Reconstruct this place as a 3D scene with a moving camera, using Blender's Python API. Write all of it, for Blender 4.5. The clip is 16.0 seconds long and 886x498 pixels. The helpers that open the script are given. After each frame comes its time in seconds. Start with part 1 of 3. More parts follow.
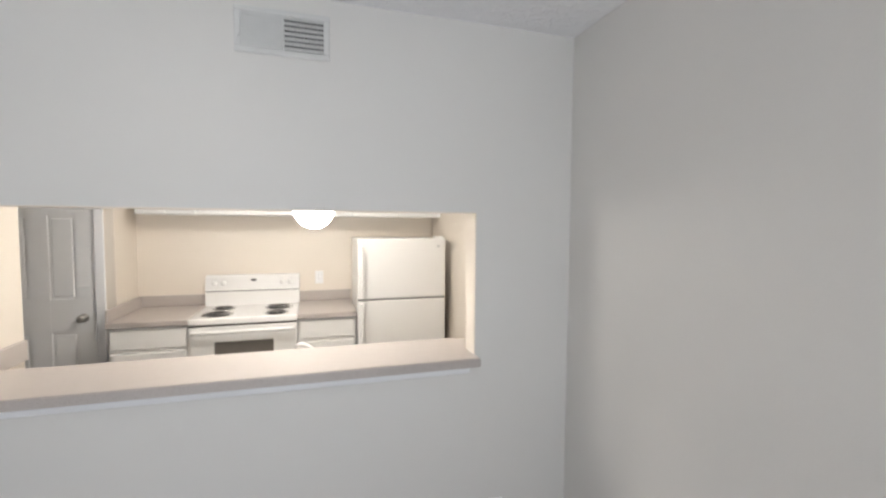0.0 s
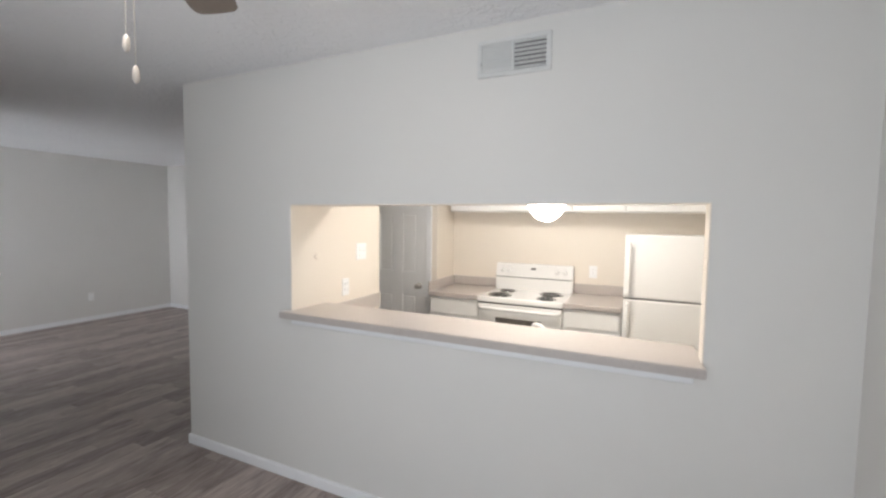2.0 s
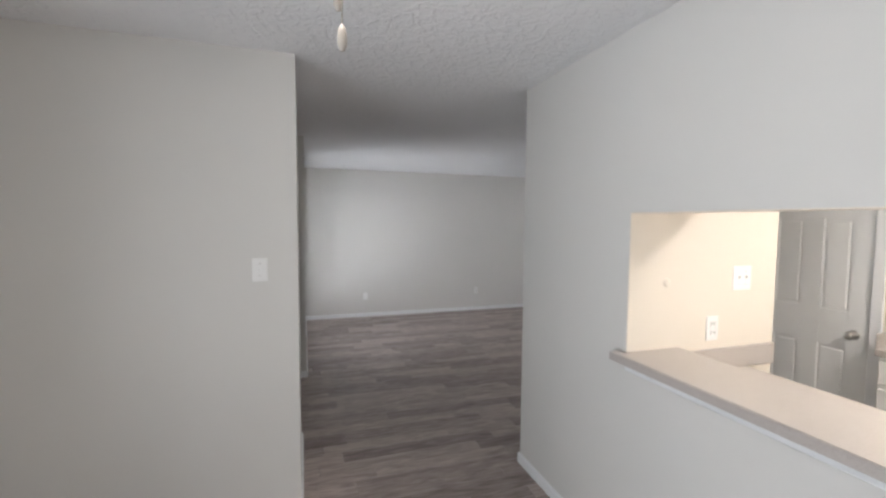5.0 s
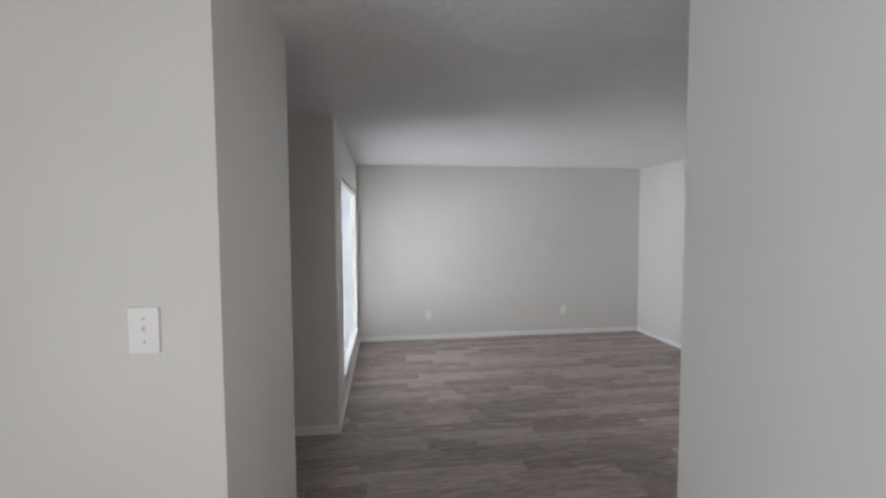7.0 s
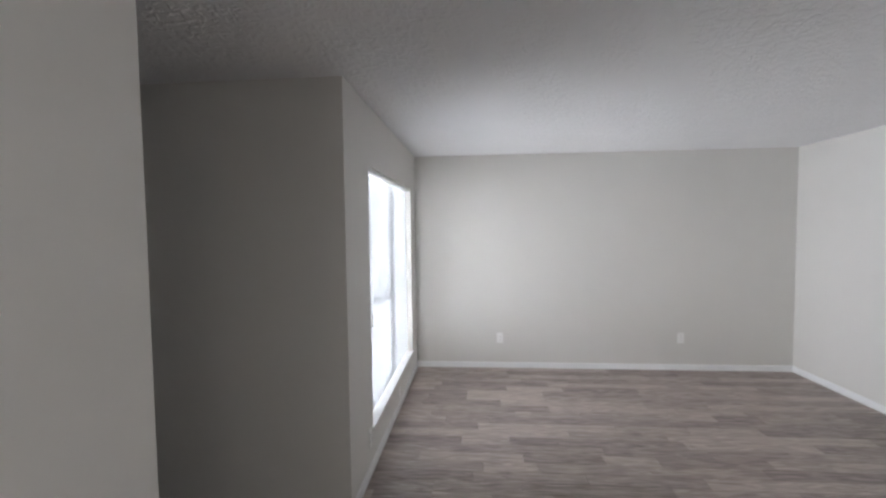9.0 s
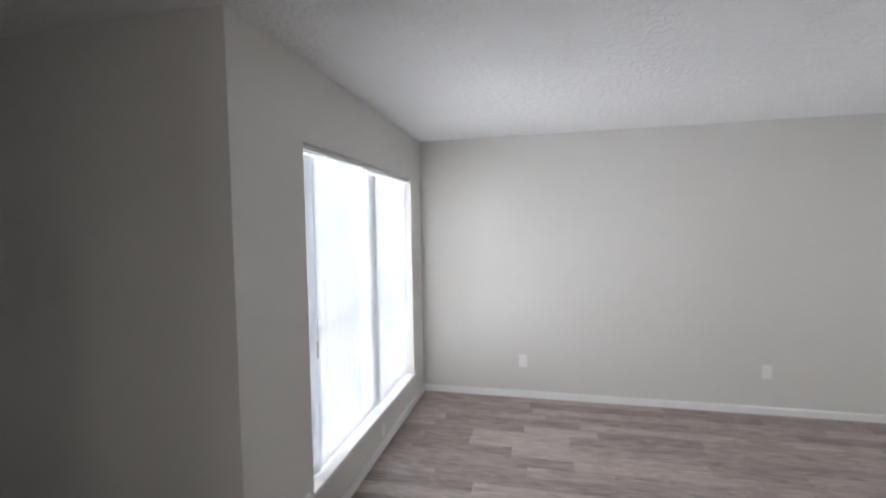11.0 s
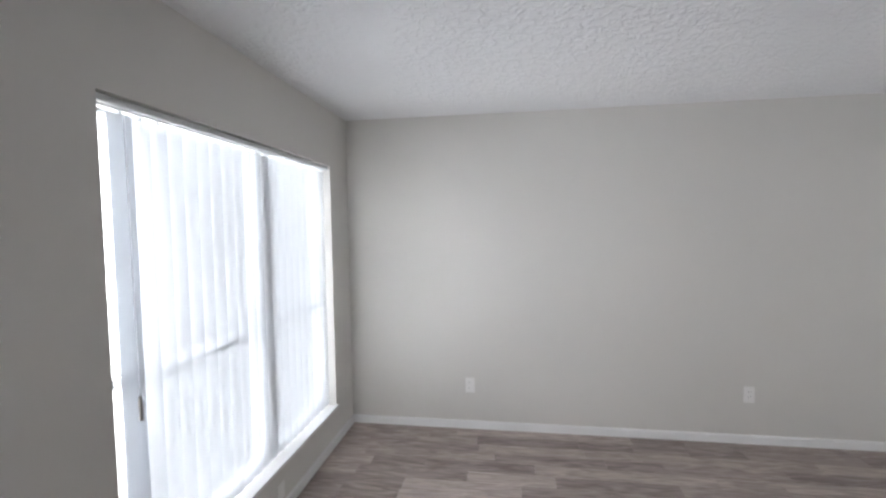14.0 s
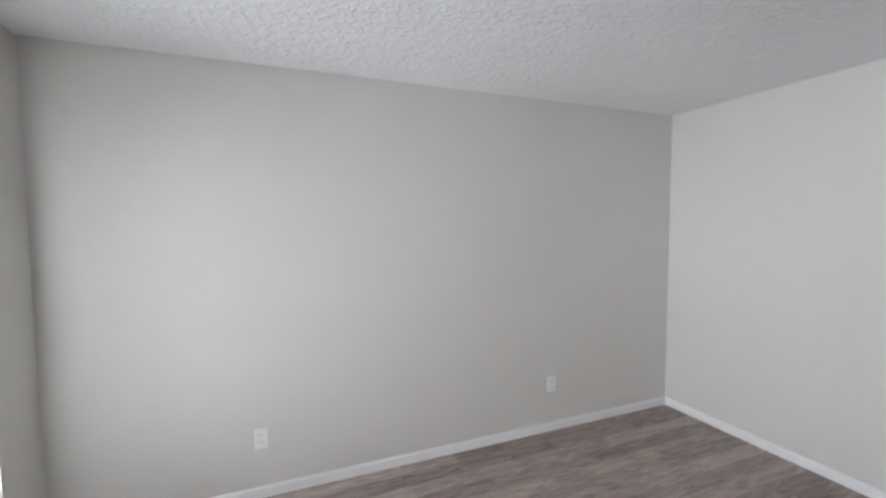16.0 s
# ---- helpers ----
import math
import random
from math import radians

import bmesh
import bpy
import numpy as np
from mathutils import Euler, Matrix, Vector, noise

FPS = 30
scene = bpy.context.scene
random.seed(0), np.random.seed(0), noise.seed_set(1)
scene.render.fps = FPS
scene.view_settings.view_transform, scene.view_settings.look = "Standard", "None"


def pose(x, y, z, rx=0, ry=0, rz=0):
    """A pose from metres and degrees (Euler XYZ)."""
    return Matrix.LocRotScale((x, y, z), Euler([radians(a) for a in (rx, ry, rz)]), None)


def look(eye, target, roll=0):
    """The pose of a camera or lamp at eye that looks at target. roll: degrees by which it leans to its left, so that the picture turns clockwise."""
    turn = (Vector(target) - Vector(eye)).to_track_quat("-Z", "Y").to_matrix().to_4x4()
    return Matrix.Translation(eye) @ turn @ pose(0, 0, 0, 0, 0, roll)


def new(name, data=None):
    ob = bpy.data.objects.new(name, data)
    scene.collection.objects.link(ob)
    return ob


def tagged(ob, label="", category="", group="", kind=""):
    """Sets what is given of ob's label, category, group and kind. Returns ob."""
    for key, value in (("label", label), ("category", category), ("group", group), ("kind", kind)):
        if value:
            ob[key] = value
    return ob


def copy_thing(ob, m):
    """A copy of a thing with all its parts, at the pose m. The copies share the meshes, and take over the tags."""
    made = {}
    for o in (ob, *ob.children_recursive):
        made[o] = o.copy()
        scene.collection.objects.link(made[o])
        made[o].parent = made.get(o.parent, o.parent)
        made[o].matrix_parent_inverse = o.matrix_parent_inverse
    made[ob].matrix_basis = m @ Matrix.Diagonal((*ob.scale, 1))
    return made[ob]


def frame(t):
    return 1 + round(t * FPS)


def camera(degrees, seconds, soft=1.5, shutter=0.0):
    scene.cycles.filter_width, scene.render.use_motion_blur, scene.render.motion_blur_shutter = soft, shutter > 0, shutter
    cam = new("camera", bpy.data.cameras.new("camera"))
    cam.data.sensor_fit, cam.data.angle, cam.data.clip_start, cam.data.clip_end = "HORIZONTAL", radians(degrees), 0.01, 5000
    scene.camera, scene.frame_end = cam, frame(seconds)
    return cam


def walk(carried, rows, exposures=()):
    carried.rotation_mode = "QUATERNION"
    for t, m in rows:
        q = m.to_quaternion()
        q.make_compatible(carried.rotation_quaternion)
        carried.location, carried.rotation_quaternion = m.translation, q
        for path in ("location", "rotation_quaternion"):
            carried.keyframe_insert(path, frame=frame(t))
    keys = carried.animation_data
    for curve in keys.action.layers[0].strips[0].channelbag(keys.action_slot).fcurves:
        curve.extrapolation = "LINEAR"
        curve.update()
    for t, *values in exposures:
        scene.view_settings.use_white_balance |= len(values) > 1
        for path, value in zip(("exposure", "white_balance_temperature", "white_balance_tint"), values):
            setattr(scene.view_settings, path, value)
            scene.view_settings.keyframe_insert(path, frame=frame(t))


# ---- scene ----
cam = camera(92.3, 16.0, 2.5)
PATH = [
    (0, (2.356, -1.721, 1.591), (2.929, 0.192, 1.48), 0.4),
    (0.5, (2.493, -1.719, 1.608), (2.71, 0.266, 1.492), 0.4),
    (1, (2.645, -1.729, 1.577), (2.414, 0.254, 1.463), 0.7),
    (1.5, (2.72, -1.794, 1.569), (2.145, 0.118, 1.452), 0.6),
    (2, (2.791, -1.871, 1.563), (1.946, -0.063, 1.433), 0.8),
    (2.5, (2.845, -1.876, 1.583), (1.753, -0.206, 1.452), 0.8),
    (3, (2.894, -1.796, 1.599), (1.528, -0.341, 1.464), 0.6),
    (3.5, (2.931, -1.706, 1.594), (1.377, -0.454, 1.463), 0.6),
    (4, (2.859, -1.616, 1.576), (1.129, -0.62, 1.449), 0.4),
    (4.5, (2.69, -1.482, 1.593), (0.848, -0.713, 1.466), 0.4),
    (7, (1.272, -0.969, 1.61), (-0.706, -0.699, 1.5), -0.3),
    (7.5, (1.023, -0.836, 1.619), (-0.973, -0.769, 1.519), -0.6),
    (8, (0.741, -0.768, 1.644), (-1.256, -0.807, 1.537), -0.5),
    (8.5, (0.499, -0.709, 1.633), (-1.496, -0.813, 1.531), -0.6),
    (9, (0.224, -0.624, 1.619), (-1.767, -0.785, 1.521), -0.7),
    (9.5, (-0.031, -0.538, 1.613), (-2.017, -0.756, 1.516), -0.7),
    (10, (-0.288, -0.455, 1.627), (-2.267, -0.729, 1.526), -0.8),
    (12.5, (-1.066, 0.027, 1.579), (-2.966, -0.591, 1.485), -0.9),
    (13, (-1.205, 0.017, 1.585), (-3.113, -0.574, 1.488), -0.8),
    (13.5, (-1.291, -0.016, 1.58), (-3.22, -0.534, 1.481), -0.9),
    (14, (-1.394, -0.092, 1.601), (-3.369, -0.383, 1.491), -0.8),
    (14.5, (-1.508, -0.16, 1.613), (-3.503, -0.187, 1.487), -0.7),
    (15, (-1.695, -0.219, 1.58), (-3.677, 0.027, 1.459), -0.7),
    (15.5, (-1.866, -0.234, 1.609), (-3.812, 0.209, 1.474), -0.8),
    (16, (-2.087, -0.304, 1.573), (-3.933, 0.456, 1.448), -0.4),
]
walk(cam, [(t, look(e, g, r)) for t, e, g, r in PATH],
     exposures=((0, 0.0), (1.2, 0.0), (2.5, 0.12), (4.6, 0.22), (7.0, 0.27), (8.0, 0.37), (10.2, 0.53), (12.3, 0.38), (14.5, 0.34), (16, 0.42)))

# ---------------------------------------------------------------- light
H = 2.44


def area_lamp(name, m, sx, sy, watts, color, spread=180):
    d = bpy.data.lights.new(name, "AREA")
    d.shape, d.size, d.size_y, d.energy, d.color, d.spread = "RECTANGLE", sx, sy, watts, color, radians(spread)
    ob = new(name, d)
    ob.matrix_world = m
    return ob


world = bpy.data.worlds.new("overcast_sky")
scene.world = world
world.use_nodes = True
wn = world.node_tree.nodes
sky = wn.new("ShaderNodeTexSky")
sky.sky_type, sky.sun_disc, sky.sun_elevation, sky.sun_rotation = "NISHITA", False, radians(48), radians(-68)
world.node_tree.links.new(sky.outputs[0], wn["Background"].inputs[0])
sky.dust_density, sky.air_density, sky.ozone_density = 4.0, 0.7, 0.5
wn["Background"].inputs[1].default_value = 0.05
sun_data = bpy.data.lights.new("sun", "SUN")
sun_data.energy, sun_data.angle, sun_data.color = 0.8, radians(10), (1.0, 0.96, 0.9)
sun = new("sun", sun_data)
sun.matrix_world = look((-22, 9, 26), (0, 0, 0))

WIN_W, DINE_W = 76.0, 20.5
area_lamp("living_window_daylight", look((-3.545, -1.74, 1.16), (-3.545, 0.2, 1.27)), 1.85, 1.85, WIN_W, (0.97, 0.985, 1.0), 100)
# Fill lamp added at an unseen south window, tilted up to lift the ceiling.
area_lamp("dining_fill_unseen_window", look((2.15, -3.08, 1.0), (1.75, 0, 1.85)), 2.1, 1.95, DINE_W, (0.87, 0.935, 1.0), 135)

# ---------------------------------------------------------------- helpers
BASE = {}


def thing(name, base, label="", category="", group="", kind=""):
    ob = new(name)
    ob.location = base
    BASE[ob] = Vector(base)
    return tagged(ob, label, category, group, kind)


def part(name, bm, material, parent=None, label="", smooth=False):
    """Links a bmesh, given in world coordinates, as one mesh object under a thing or a part."""
    base = BASE.get(parent, Vector((0, 0, 0)))
    bmesh.ops.transform(bm, matrix=Matrix.Translation(-base), verts=bm.verts)
    bmesh.ops.recalc_face_normals(bm, faces=bm.faces)
    me = bpy.data.meshes.new(name)
    bm.to_mesh(me)
    bm.free()
    if smooth:
        for p in me.polygons:
            p.use_smooth = True
    me.materials.append(material)
    ob = new(name, me)
    if parent is not None:
        ob.parent = parent
    BASE[ob] = base
    if label:
        ob["label"] = label
    return ob


def single(name, bm, material, label, category, kind="", group="", smooth=False):
    return tagged(part(name, bm, material, None, "", smooth), label, category, group, kind)


def box(a, b, bevel=0.0, bm=None, seg=1):
    bm = bm or bmesh.new()
    tmp = bmesh.new()
    bmesh.ops.create_cube(tmp, size=1)
    for v in tmp.verts:
        v.co = Vector([(a[i] + b[i]) / 2 + v.co[i] * abs(b[i] - a[i]) for i in range(3)])
    if bevel:
        bmesh.ops.bevel(tmp, geom=tmp.edges[:], offset=bevel, segments=seg, affect="EDGES", profile=0.6)
    me = bpy.data.meshes.new("tmp")
    tmp.to_mesh(me)
    tmp.free()
    bm.from_mesh(me)
    bpy.data.meshes.remove(me)
    return bm


def lathe(profile, center, seg=32, axis="Z", bm=None):
    """Turns a profile of (radius, height) about an axis through center."""
    bm = bm or bmesh.new()
    rings = []
    for r, h in profile:
        ring = []
        for k in range(seg):
            a = 2 * math.pi * k / seg
            p = (r * math.cos(a), r * math.sin(a), h)
            if axis == "Y":
                p = (p[0], p[2], p[1])
            elif axis == "X":
                p = (p[2], p[0], p[1])
            ring.append(bm.verts.new(Vector(center) + Vector(p)))
        rings.append(ring)
    for r0, r1 in zip(rings, rings[1:]):
        for k in range(seg):
            bm.faces.new((r0[k], r0[(k + 1) % seg], r1[(k + 1) % seg], r1[k]))
    for ring in (rings[0], rings[-1]):
        bm.faces.new(ring)
    return bm


def tube(points, r, seg=10, bm=None):
    bm = bm or bmesh.new()
    pts = [Vector(p) for p in points]
    rings = []
    for i, p in enumerate(pts):
        d = (pts[min(i + 1, len(pts) - 1)] - pts[max(i - 1, 0)]).normalized()
        u = d.cross(Vector((0.13, 0.29, 0.95))).normalized()
        w = d.cross(u)
        rings.append([bm.verts.new(p + r * (math.cos(2 * math.pi * k / seg) * u + math.sin(2 * math.pi * k / seg) * w)) for k in range(seg)])
    for r0, r1 in zip(rings, rings[1:]):
        for k in range(seg):
            bm.faces.new((r0[k], r0[(k + 1) % seg], r1[(k + 1) % seg], r1[k]))
    bm.faces.new(rings[0])
    bm.faces.new(rings[-1])
    return bm


# ---------------------------------------------------------------- materials
def material(name, color, rough=0.5, metal=0.0, vary=0.06, scale=3.0, grain=0.0, grain_scale=120.0, depth=0.002, coat=0.0,
             spec=0.5, rough_vary=0.08, transmission=0.0, emit=0.0, alpha=1.0):
    """A painted or plain surface: blotches at two sizes in colour and gloss, and a fine relief."""
    m = bpy.data.materials.new(name)
    m.use_nodes = True
    nt = m.node_tree
    b = nt.nodes["Principled BSDF"]
    link = nt.links.new
    tc = nt.nodes.new("ShaderNodeTexCoord")
    n1 = nt.nodes.new("ShaderNodeTexNoise")
    n1.inputs["Scale"].default_value, n1.inputs["Detail"].default_value = scale, 5
    link(tc.outputs["Object"], n1.inputs["Vector"])
    mix = nt.nodes.new("ShaderNodeMix")
    mix.data_type = "RGBA"
    mix.inputs[6].default_value = (*[c * (1 - vary) for c in color], 1)
    mix.inputs[7].default_value = (*[min(c * (1 + vary), 1) for c in color], 1)
    link(n1.outputs["Fac"], mix.inputs[0])
    link(mix.outputs[2], b.inputs["Base Color"])
    mr = nt.nodes.new("ShaderNodeMapRange")
    mr.inputs[3].default_value, mr.inputs[4].default_value = max(rough - rough_vary, 0.02), min(rough + rough_vary, 1)
    n2 = nt.nodes.new("ShaderNodeTexNoise")
    n2.inputs["Scale"].default_value = scale * 7
    link(tc.outputs["Object"], n2.inputs["Vector"])
    link(n2.outputs["Fac"], mr.inputs[0])
    link(mr.outputs[0], b.inputs["Roughness"])
    b.inputs["Metallic"].default_value = metal
    b.inputs["Specular IOR Level"].default_value = spec
    b.inputs["Coat Weight"].default_value = coat
    b.inputs["Transmission Weight"].default_value = transmission
    if emit:
        b.inputs["Emission Color"].default_value = (*color, 1)
        b.inputs["Emission Strength"].default_value = emit
    if grain:
        n3 = nt.nodes.new("ShaderNodeTexNoise")
        n3.inputs["Scale"].default_value, n3.inputs["Detail"].default_value = grain_scale, 3
        link(tc.outputs["Object"], n3.inputs["Vector"])
        bump = nt.nodes.new("ShaderNodeBump")
        bump.inputs["Strength"].default_value, bump.inputs["Distance"].default_value = grain, depth
        link(n3.outputs["Fac"], bump.inputs["Height"])
        link(bump.outputs[0], b.inputs["Normal"])
    return m


def ceiling_material():
    """White knock-down texture: flattened splashes of plaster."""
    m = material("textured_ceiling_paint", (0.90, 0.90, 0.915), 0.85, vary=0.03, scale=2)
    nt = m.node_tree
    link = nt.links.new
    tc = nt.nodes.new("ShaderNodeTexCoord")
    big = nt.nodes.new("ShaderNodeTexNoise")
    big.inputs["Scale"].default_value, big.inputs["Detail"].default_value, big.inputs["Distortion"].default_value = 23, 4, 0.9
    ramp = nt.nodes.new("ShaderNodeValToRGB")
    ramp.color_ramp.elements[0].position, ramp.color_ramp.elements[1].position = 0.45, 0.60
    fine = nt.nodes.new("ShaderNodeTexNoise")
    fine.inputs["Scale"].default_value = 150
    add = nt.nodes.new("ShaderNodeMath")
    add.operation = "MULTIPLY_ADD"
    add.inputs[1].default_value = 0.25
    link(tc.outputs["Object"], big.inputs["Vector"])
    link(tc.outputs["Object"], fine.inputs["Vector"])
    link(big.outputs["Fac"], ramp.inputs[0])
    link(fine.outputs["Fac"], add.inputs[0])
    link(ramp.outputs[0], add.inputs[2])
    bump = nt.nodes.new("ShaderNodeBump")
    bump.inputs["Strength"].default_value, bump.inputs["Distance"].default_value = 0.5, 0.007
    link(add.outputs[0], bump.inputs["Height"])
    link(bump.outputs[0], nt.nodes["Principled BSDF"].inputs["Normal"])
    return m


def plank_material(name, per_island):
    """Grey-brown printed wood, its grain along the plank (Y); each piece has its own tone."""
    m = bpy.data.materials.new(name)
    m.use_nodes = True
    nt = m.node_tree
    link = nt.links.new
    b = nt.nodes["Principled BSDF"]
    tc = nt.nodes.new("ShaderNodeTexCoord")
    if per_island:
        rnd = nt.nodes.new("ShaderNodeNewGeometry").outputs["Random Per Island"]
    else:
        rnd = nt.nodes.new("ShaderNodeObjectInfo").outputs["Random"]
    shift = nt.nodes.new("ShaderNodeCombineXYZ")
    mul = nt.nodes.new("ShaderNodeMath")
    mul.operation, mul.inputs[1].default_value = "MULTIPLY", 37.0
    link(rnd, mul.inputs[0])
    link(mul.outputs[0], shift.inputs[0])
    link(mul.outputs[0], shift.inputs[1])
    off = nt.nodes.new("ShaderNodeVectorMath")
    link(tc.outputs["Object"], off.inputs[0])
    link(shift.outputs[0], off.inputs[1])

    def grain(sx, sy, detail, distort):
        mp = nt.nodes.new("ShaderNodeMapping")
        mp.inputs["Scale"].default_value = (sx, sy, 1)
        link(off.outputs[0], mp.inputs["Vector"])
        n = nt.nodes.new("ShaderNodeTexNoise")
        n.inputs["Scale"].default_value, n.inputs["Detail"].default_value, n.inputs["Distortion"].default_value = 1, detail, distort
        link(mp.outputs[0], n.inputs["Vector"])
        return n.outputs["Fac"]

    wide, fine = grain(26, 3.8, 5, 1.4), grain(150, 7, 4, 0.3)
    ramp = nt.nodes.new("ShaderNodeValToRGB")
    e = ramp.color_ramp.elements
    e[0].position, e[0].color = 0.28, (0.18, 0.142, 0.129, 1)
    e[1].position, e[1].color = 0.72, (0.56, 0.475, 0.44, 1)
    mid = ramp.color_ramp.elements.new(0.5)
    mid.color = (0.355, 0.293, 0.268, 1)
    mixf = nt.nodes.new("ShaderNodeMath")
    mixf.operation, mixf.inputs[1].default_value = "MULTIPLY_ADD", 0.35
    sub = nt.nodes.new("ShaderNodeMath")
    sub.operation, sub.inputs[1].default_value = "MULTIPLY", 0.65
    link(wide, sub.inputs[0])
    link(fine, mixf.inputs[0])
    link(sub.outputs[0], mixf.inputs[2])
    tone = nt.nodes.new("ShaderNodeMapRange")
    tone.inputs[3].default_value, tone.inputs[4].default_value = -0.12, 0.11
    link(rnd, tone.inputs[0])
    plus = nt.nodes.new("ShaderNodeMath")
    link(mixf.outputs[0], plus.inputs[0])
    link(tone.outputs[0], plus.inputs[1])
    link(plus.outputs[0], ramp.inputs[0])
    link(ramp.outputs[0], b.inputs["Base Color"])
    mr = nt.nodes.new("ShaderNodeMapRange")
    mr.inputs[3].default_value, mr.inputs[4].default_value = 0.36, 0.52
    link(fine, mr.inputs[0])
    link(mr.outputs[0], b.inputs["Roughness"])
    bump = nt.nodes.new("ShaderNodeBump")
    bump.inputs["Strength"].default_value, bump.inputs["Distance"].default_value = 0.25, 0.0008
    link(fine, bump.inputs["Height"])
    link(bump.outputs[0], b.inputs["Normal"])
    return m


def laminate_material():
    """Beige counter laminate with a fine speckle."""
    m = material("beige_laminate", (0.545, 0.497, 0.468), 0.33, vary=0.05, scale=5, grain=0.05, grain_scale=300, depth=0.0005)
    nt = m.node_tree
    tc = nt.nodes.new("ShaderNodeTexCoord")
    v = nt.nodes.new("ShaderNodeTexNoise")
    v.inputs["Scale"].default_value = 420
    ramp = nt.nodes.new("ShaderNodeValToRGB")
    ramp.color_ramp.elements[0].position, ramp.color_ramp.elements[0].color = 0.36, (0.66, 0.62, 0.6, 1)
    ramp.color_ramp.elements[1].position = 0.5
    mul = nt.nodes.new("ShaderNodeMix")
    mul.data_type, mul.blend_type = "RGBA", "MULTIPLY"
    mul.inputs[0].default_value = 0.6
    b = nt.nodes["Principled BSDF"]
    src = b.inputs["Base Color"].links[0].from_socket
    nt.links.new(tc.outputs["Object"], v.inputs["Vector"])
    nt.links.new(v.outputs["Fac"], ramp.inputs[0])
    nt.links.new(src, mul.inputs[6])
    nt.links.new(ramp.outputs[0], mul.inputs[7])
    nt.links.new(mul.outputs[2], b.inputs["Base Color"])
    return m


def slat_material():
    """Thin white vinyl that lets daylight glow through."""
    m = bpy.data.materials.new("translucent_white_vinyl")
    m.use_nodes = True
    nt = m.node_tree
    b = nt.nodes["Principled BSDF"]
    b.inputs["Base Color"].default_value = (0.82, 0.83, 0.84, 1)
    b.inputs["Roughness"].default_value = 0.55
    tr = nt.nodes.new("ShaderNodeBsdfTranslucent")
    tc = nt.nodes.new("ShaderNodeTexCoord")
    n = nt.nodes.new("ShaderNodeTexNoise")
    n.inputs["Scale"].default_value = 2.0
    mix = nt.nodes.new("ShaderNodeMix")
    mix.data_type = "RGBA"
    mix.inputs[6].default_value, mix.inputs[7].default_value = (0.72, 0.75, 0.79, 1), (0.80, 0.82, 0.85, 1)
    nt.links.new(tc.outputs["Object"], n.inputs["Vector"])
    nt.links.new(n.outputs["Fac"], mix.inputs[0])
    nt.links.new(mix.outputs[2], tr.inputs[0])
    sh = nt.nodes.new("ShaderNodeMixShader")
    sh.inputs[0].default_value = 0.006
    nt.links.new(b.outputs[0], sh.inputs[1])
    nt.links.new(tr.outputs[0], sh.inputs[2])
    clear = nt.nodes.new("ShaderNodeBsdfTransparent")
    clear.inputs[0].default_value = (0.95, 0.97, 1.0, 1)
    thin = nt.nodes.new("ShaderNodeMixShader")
    thin.inputs[0].default_value = 0.45
    nt.links.new(sh.outputs[0], thin.inputs[1])
    nt.links.new(clear.outputs[0], thin.inputs[2])
    nt.links.new(thin.outputs[0], nt.nodes["Material Output"].inputs[0])
    return m


WALL = material("greige_wall_paint", (0.75, 0.733, 0.708), 0.46, vary=0.025, scale=1.3, grain=0.22, grain_scale=130, depth=0.0016)
CREAM = material("warm_beige_kitchen_paint", (0.84, 0.768, 0.68), 0.5, vary=0.03, scale=1.5, grain=0.2, grain_scale=130, depth=0.0015)
CEIL = ceiling_material()
TRIM = material("white_trim_paint", (0.90, 0.90, 0.91), 0.4, vary=0.03, scale=6, grain=0.08, grain_scale=60)
DOORW = material("white_door_paint", (0.88, 0.88, 0.88), 0.42, vary=0.03, scale=5, grain=0.1, grain_scale=200, depth=0.0006)
PLASTIC = material("white_plastic", (0.92, 0.91, 0.90), 0.35, vary=0.02, scale=20)
DARKSLOT = material("dark_slot", (0.03, 0.03, 0.03), 0.7)
LAMINATE = laminate_material()
ENAMEL = material("white_enamel", (0.90, 0.89, 0.87), 0.22, vary=0.02, scale=4, coat=0.2)
FRIDGE = material("pebbled_white_fridge_skin", (0.91, 0.90, 0.88), 0.36, vary=0.02, scale=4, grain=0.12, grain_scale=260, depth=0.0006)
CABINET = material("white_cabinet_paint", (0.89, 0.88, 0.86), 0.38, vary=0.03, scale=5, grain=0.05, grain_scale=90)
BLACKMETAL = material("dark_coil_metal", (0.10, 0.097, 0.093), 0.5, metal=0.6, vary=0.2, scale=40)
CHROME = material("chrome", (0.72, 0.72, 0.72), 0.18, metal=1.0, vary=0.04, scale=20)
NICKEL = material("brushed_nickel", (0.52, 0.50, 0.47), 0.32, metal=1.0, vary=0.08, scale=30, grain=0.05, grain_scale=400)
# Oven glass base lightened to grey-brown in place of the room's reflection.
OVENGLASS = material("oven_glass_reflection_tone", (0.15, 0.135, 0.12), 0.22, vary=0.1, scale=10, spec=0.6)
BLADE = material("grey_brown_fan_blade", (0.205, 0.165, 0.14), 0.5, vary=0.14, scale=14, grain=0.1, grain_scale=80)
VENTW = material("white_vent_enamel", (0.70, 0.70, 0.69), 0.45, vary=0.05, scale=20)
VENTD = material("vent_duct_grey", (0.16, 0.16, 0.16), 0.7, vary=0.1, scale=20)
BOWL = material("lit_frosted_bowl_glass", (1.0, 0.945, 0.88), 0.4, emit=30.0)
DOME = material("lit_white_dome_glass", (1.0, 0.96, 0.90), 0.4, emit=36.0)
DIFFUSER = material("lit_kitchen_diffuser", (1.0, 0.95, 0.88), 0.4, emit=60.0)
FOB = material("pale_wood_fob", (0.60, 0.54, 0.48), 0.5, vary=0.1, scale=60)
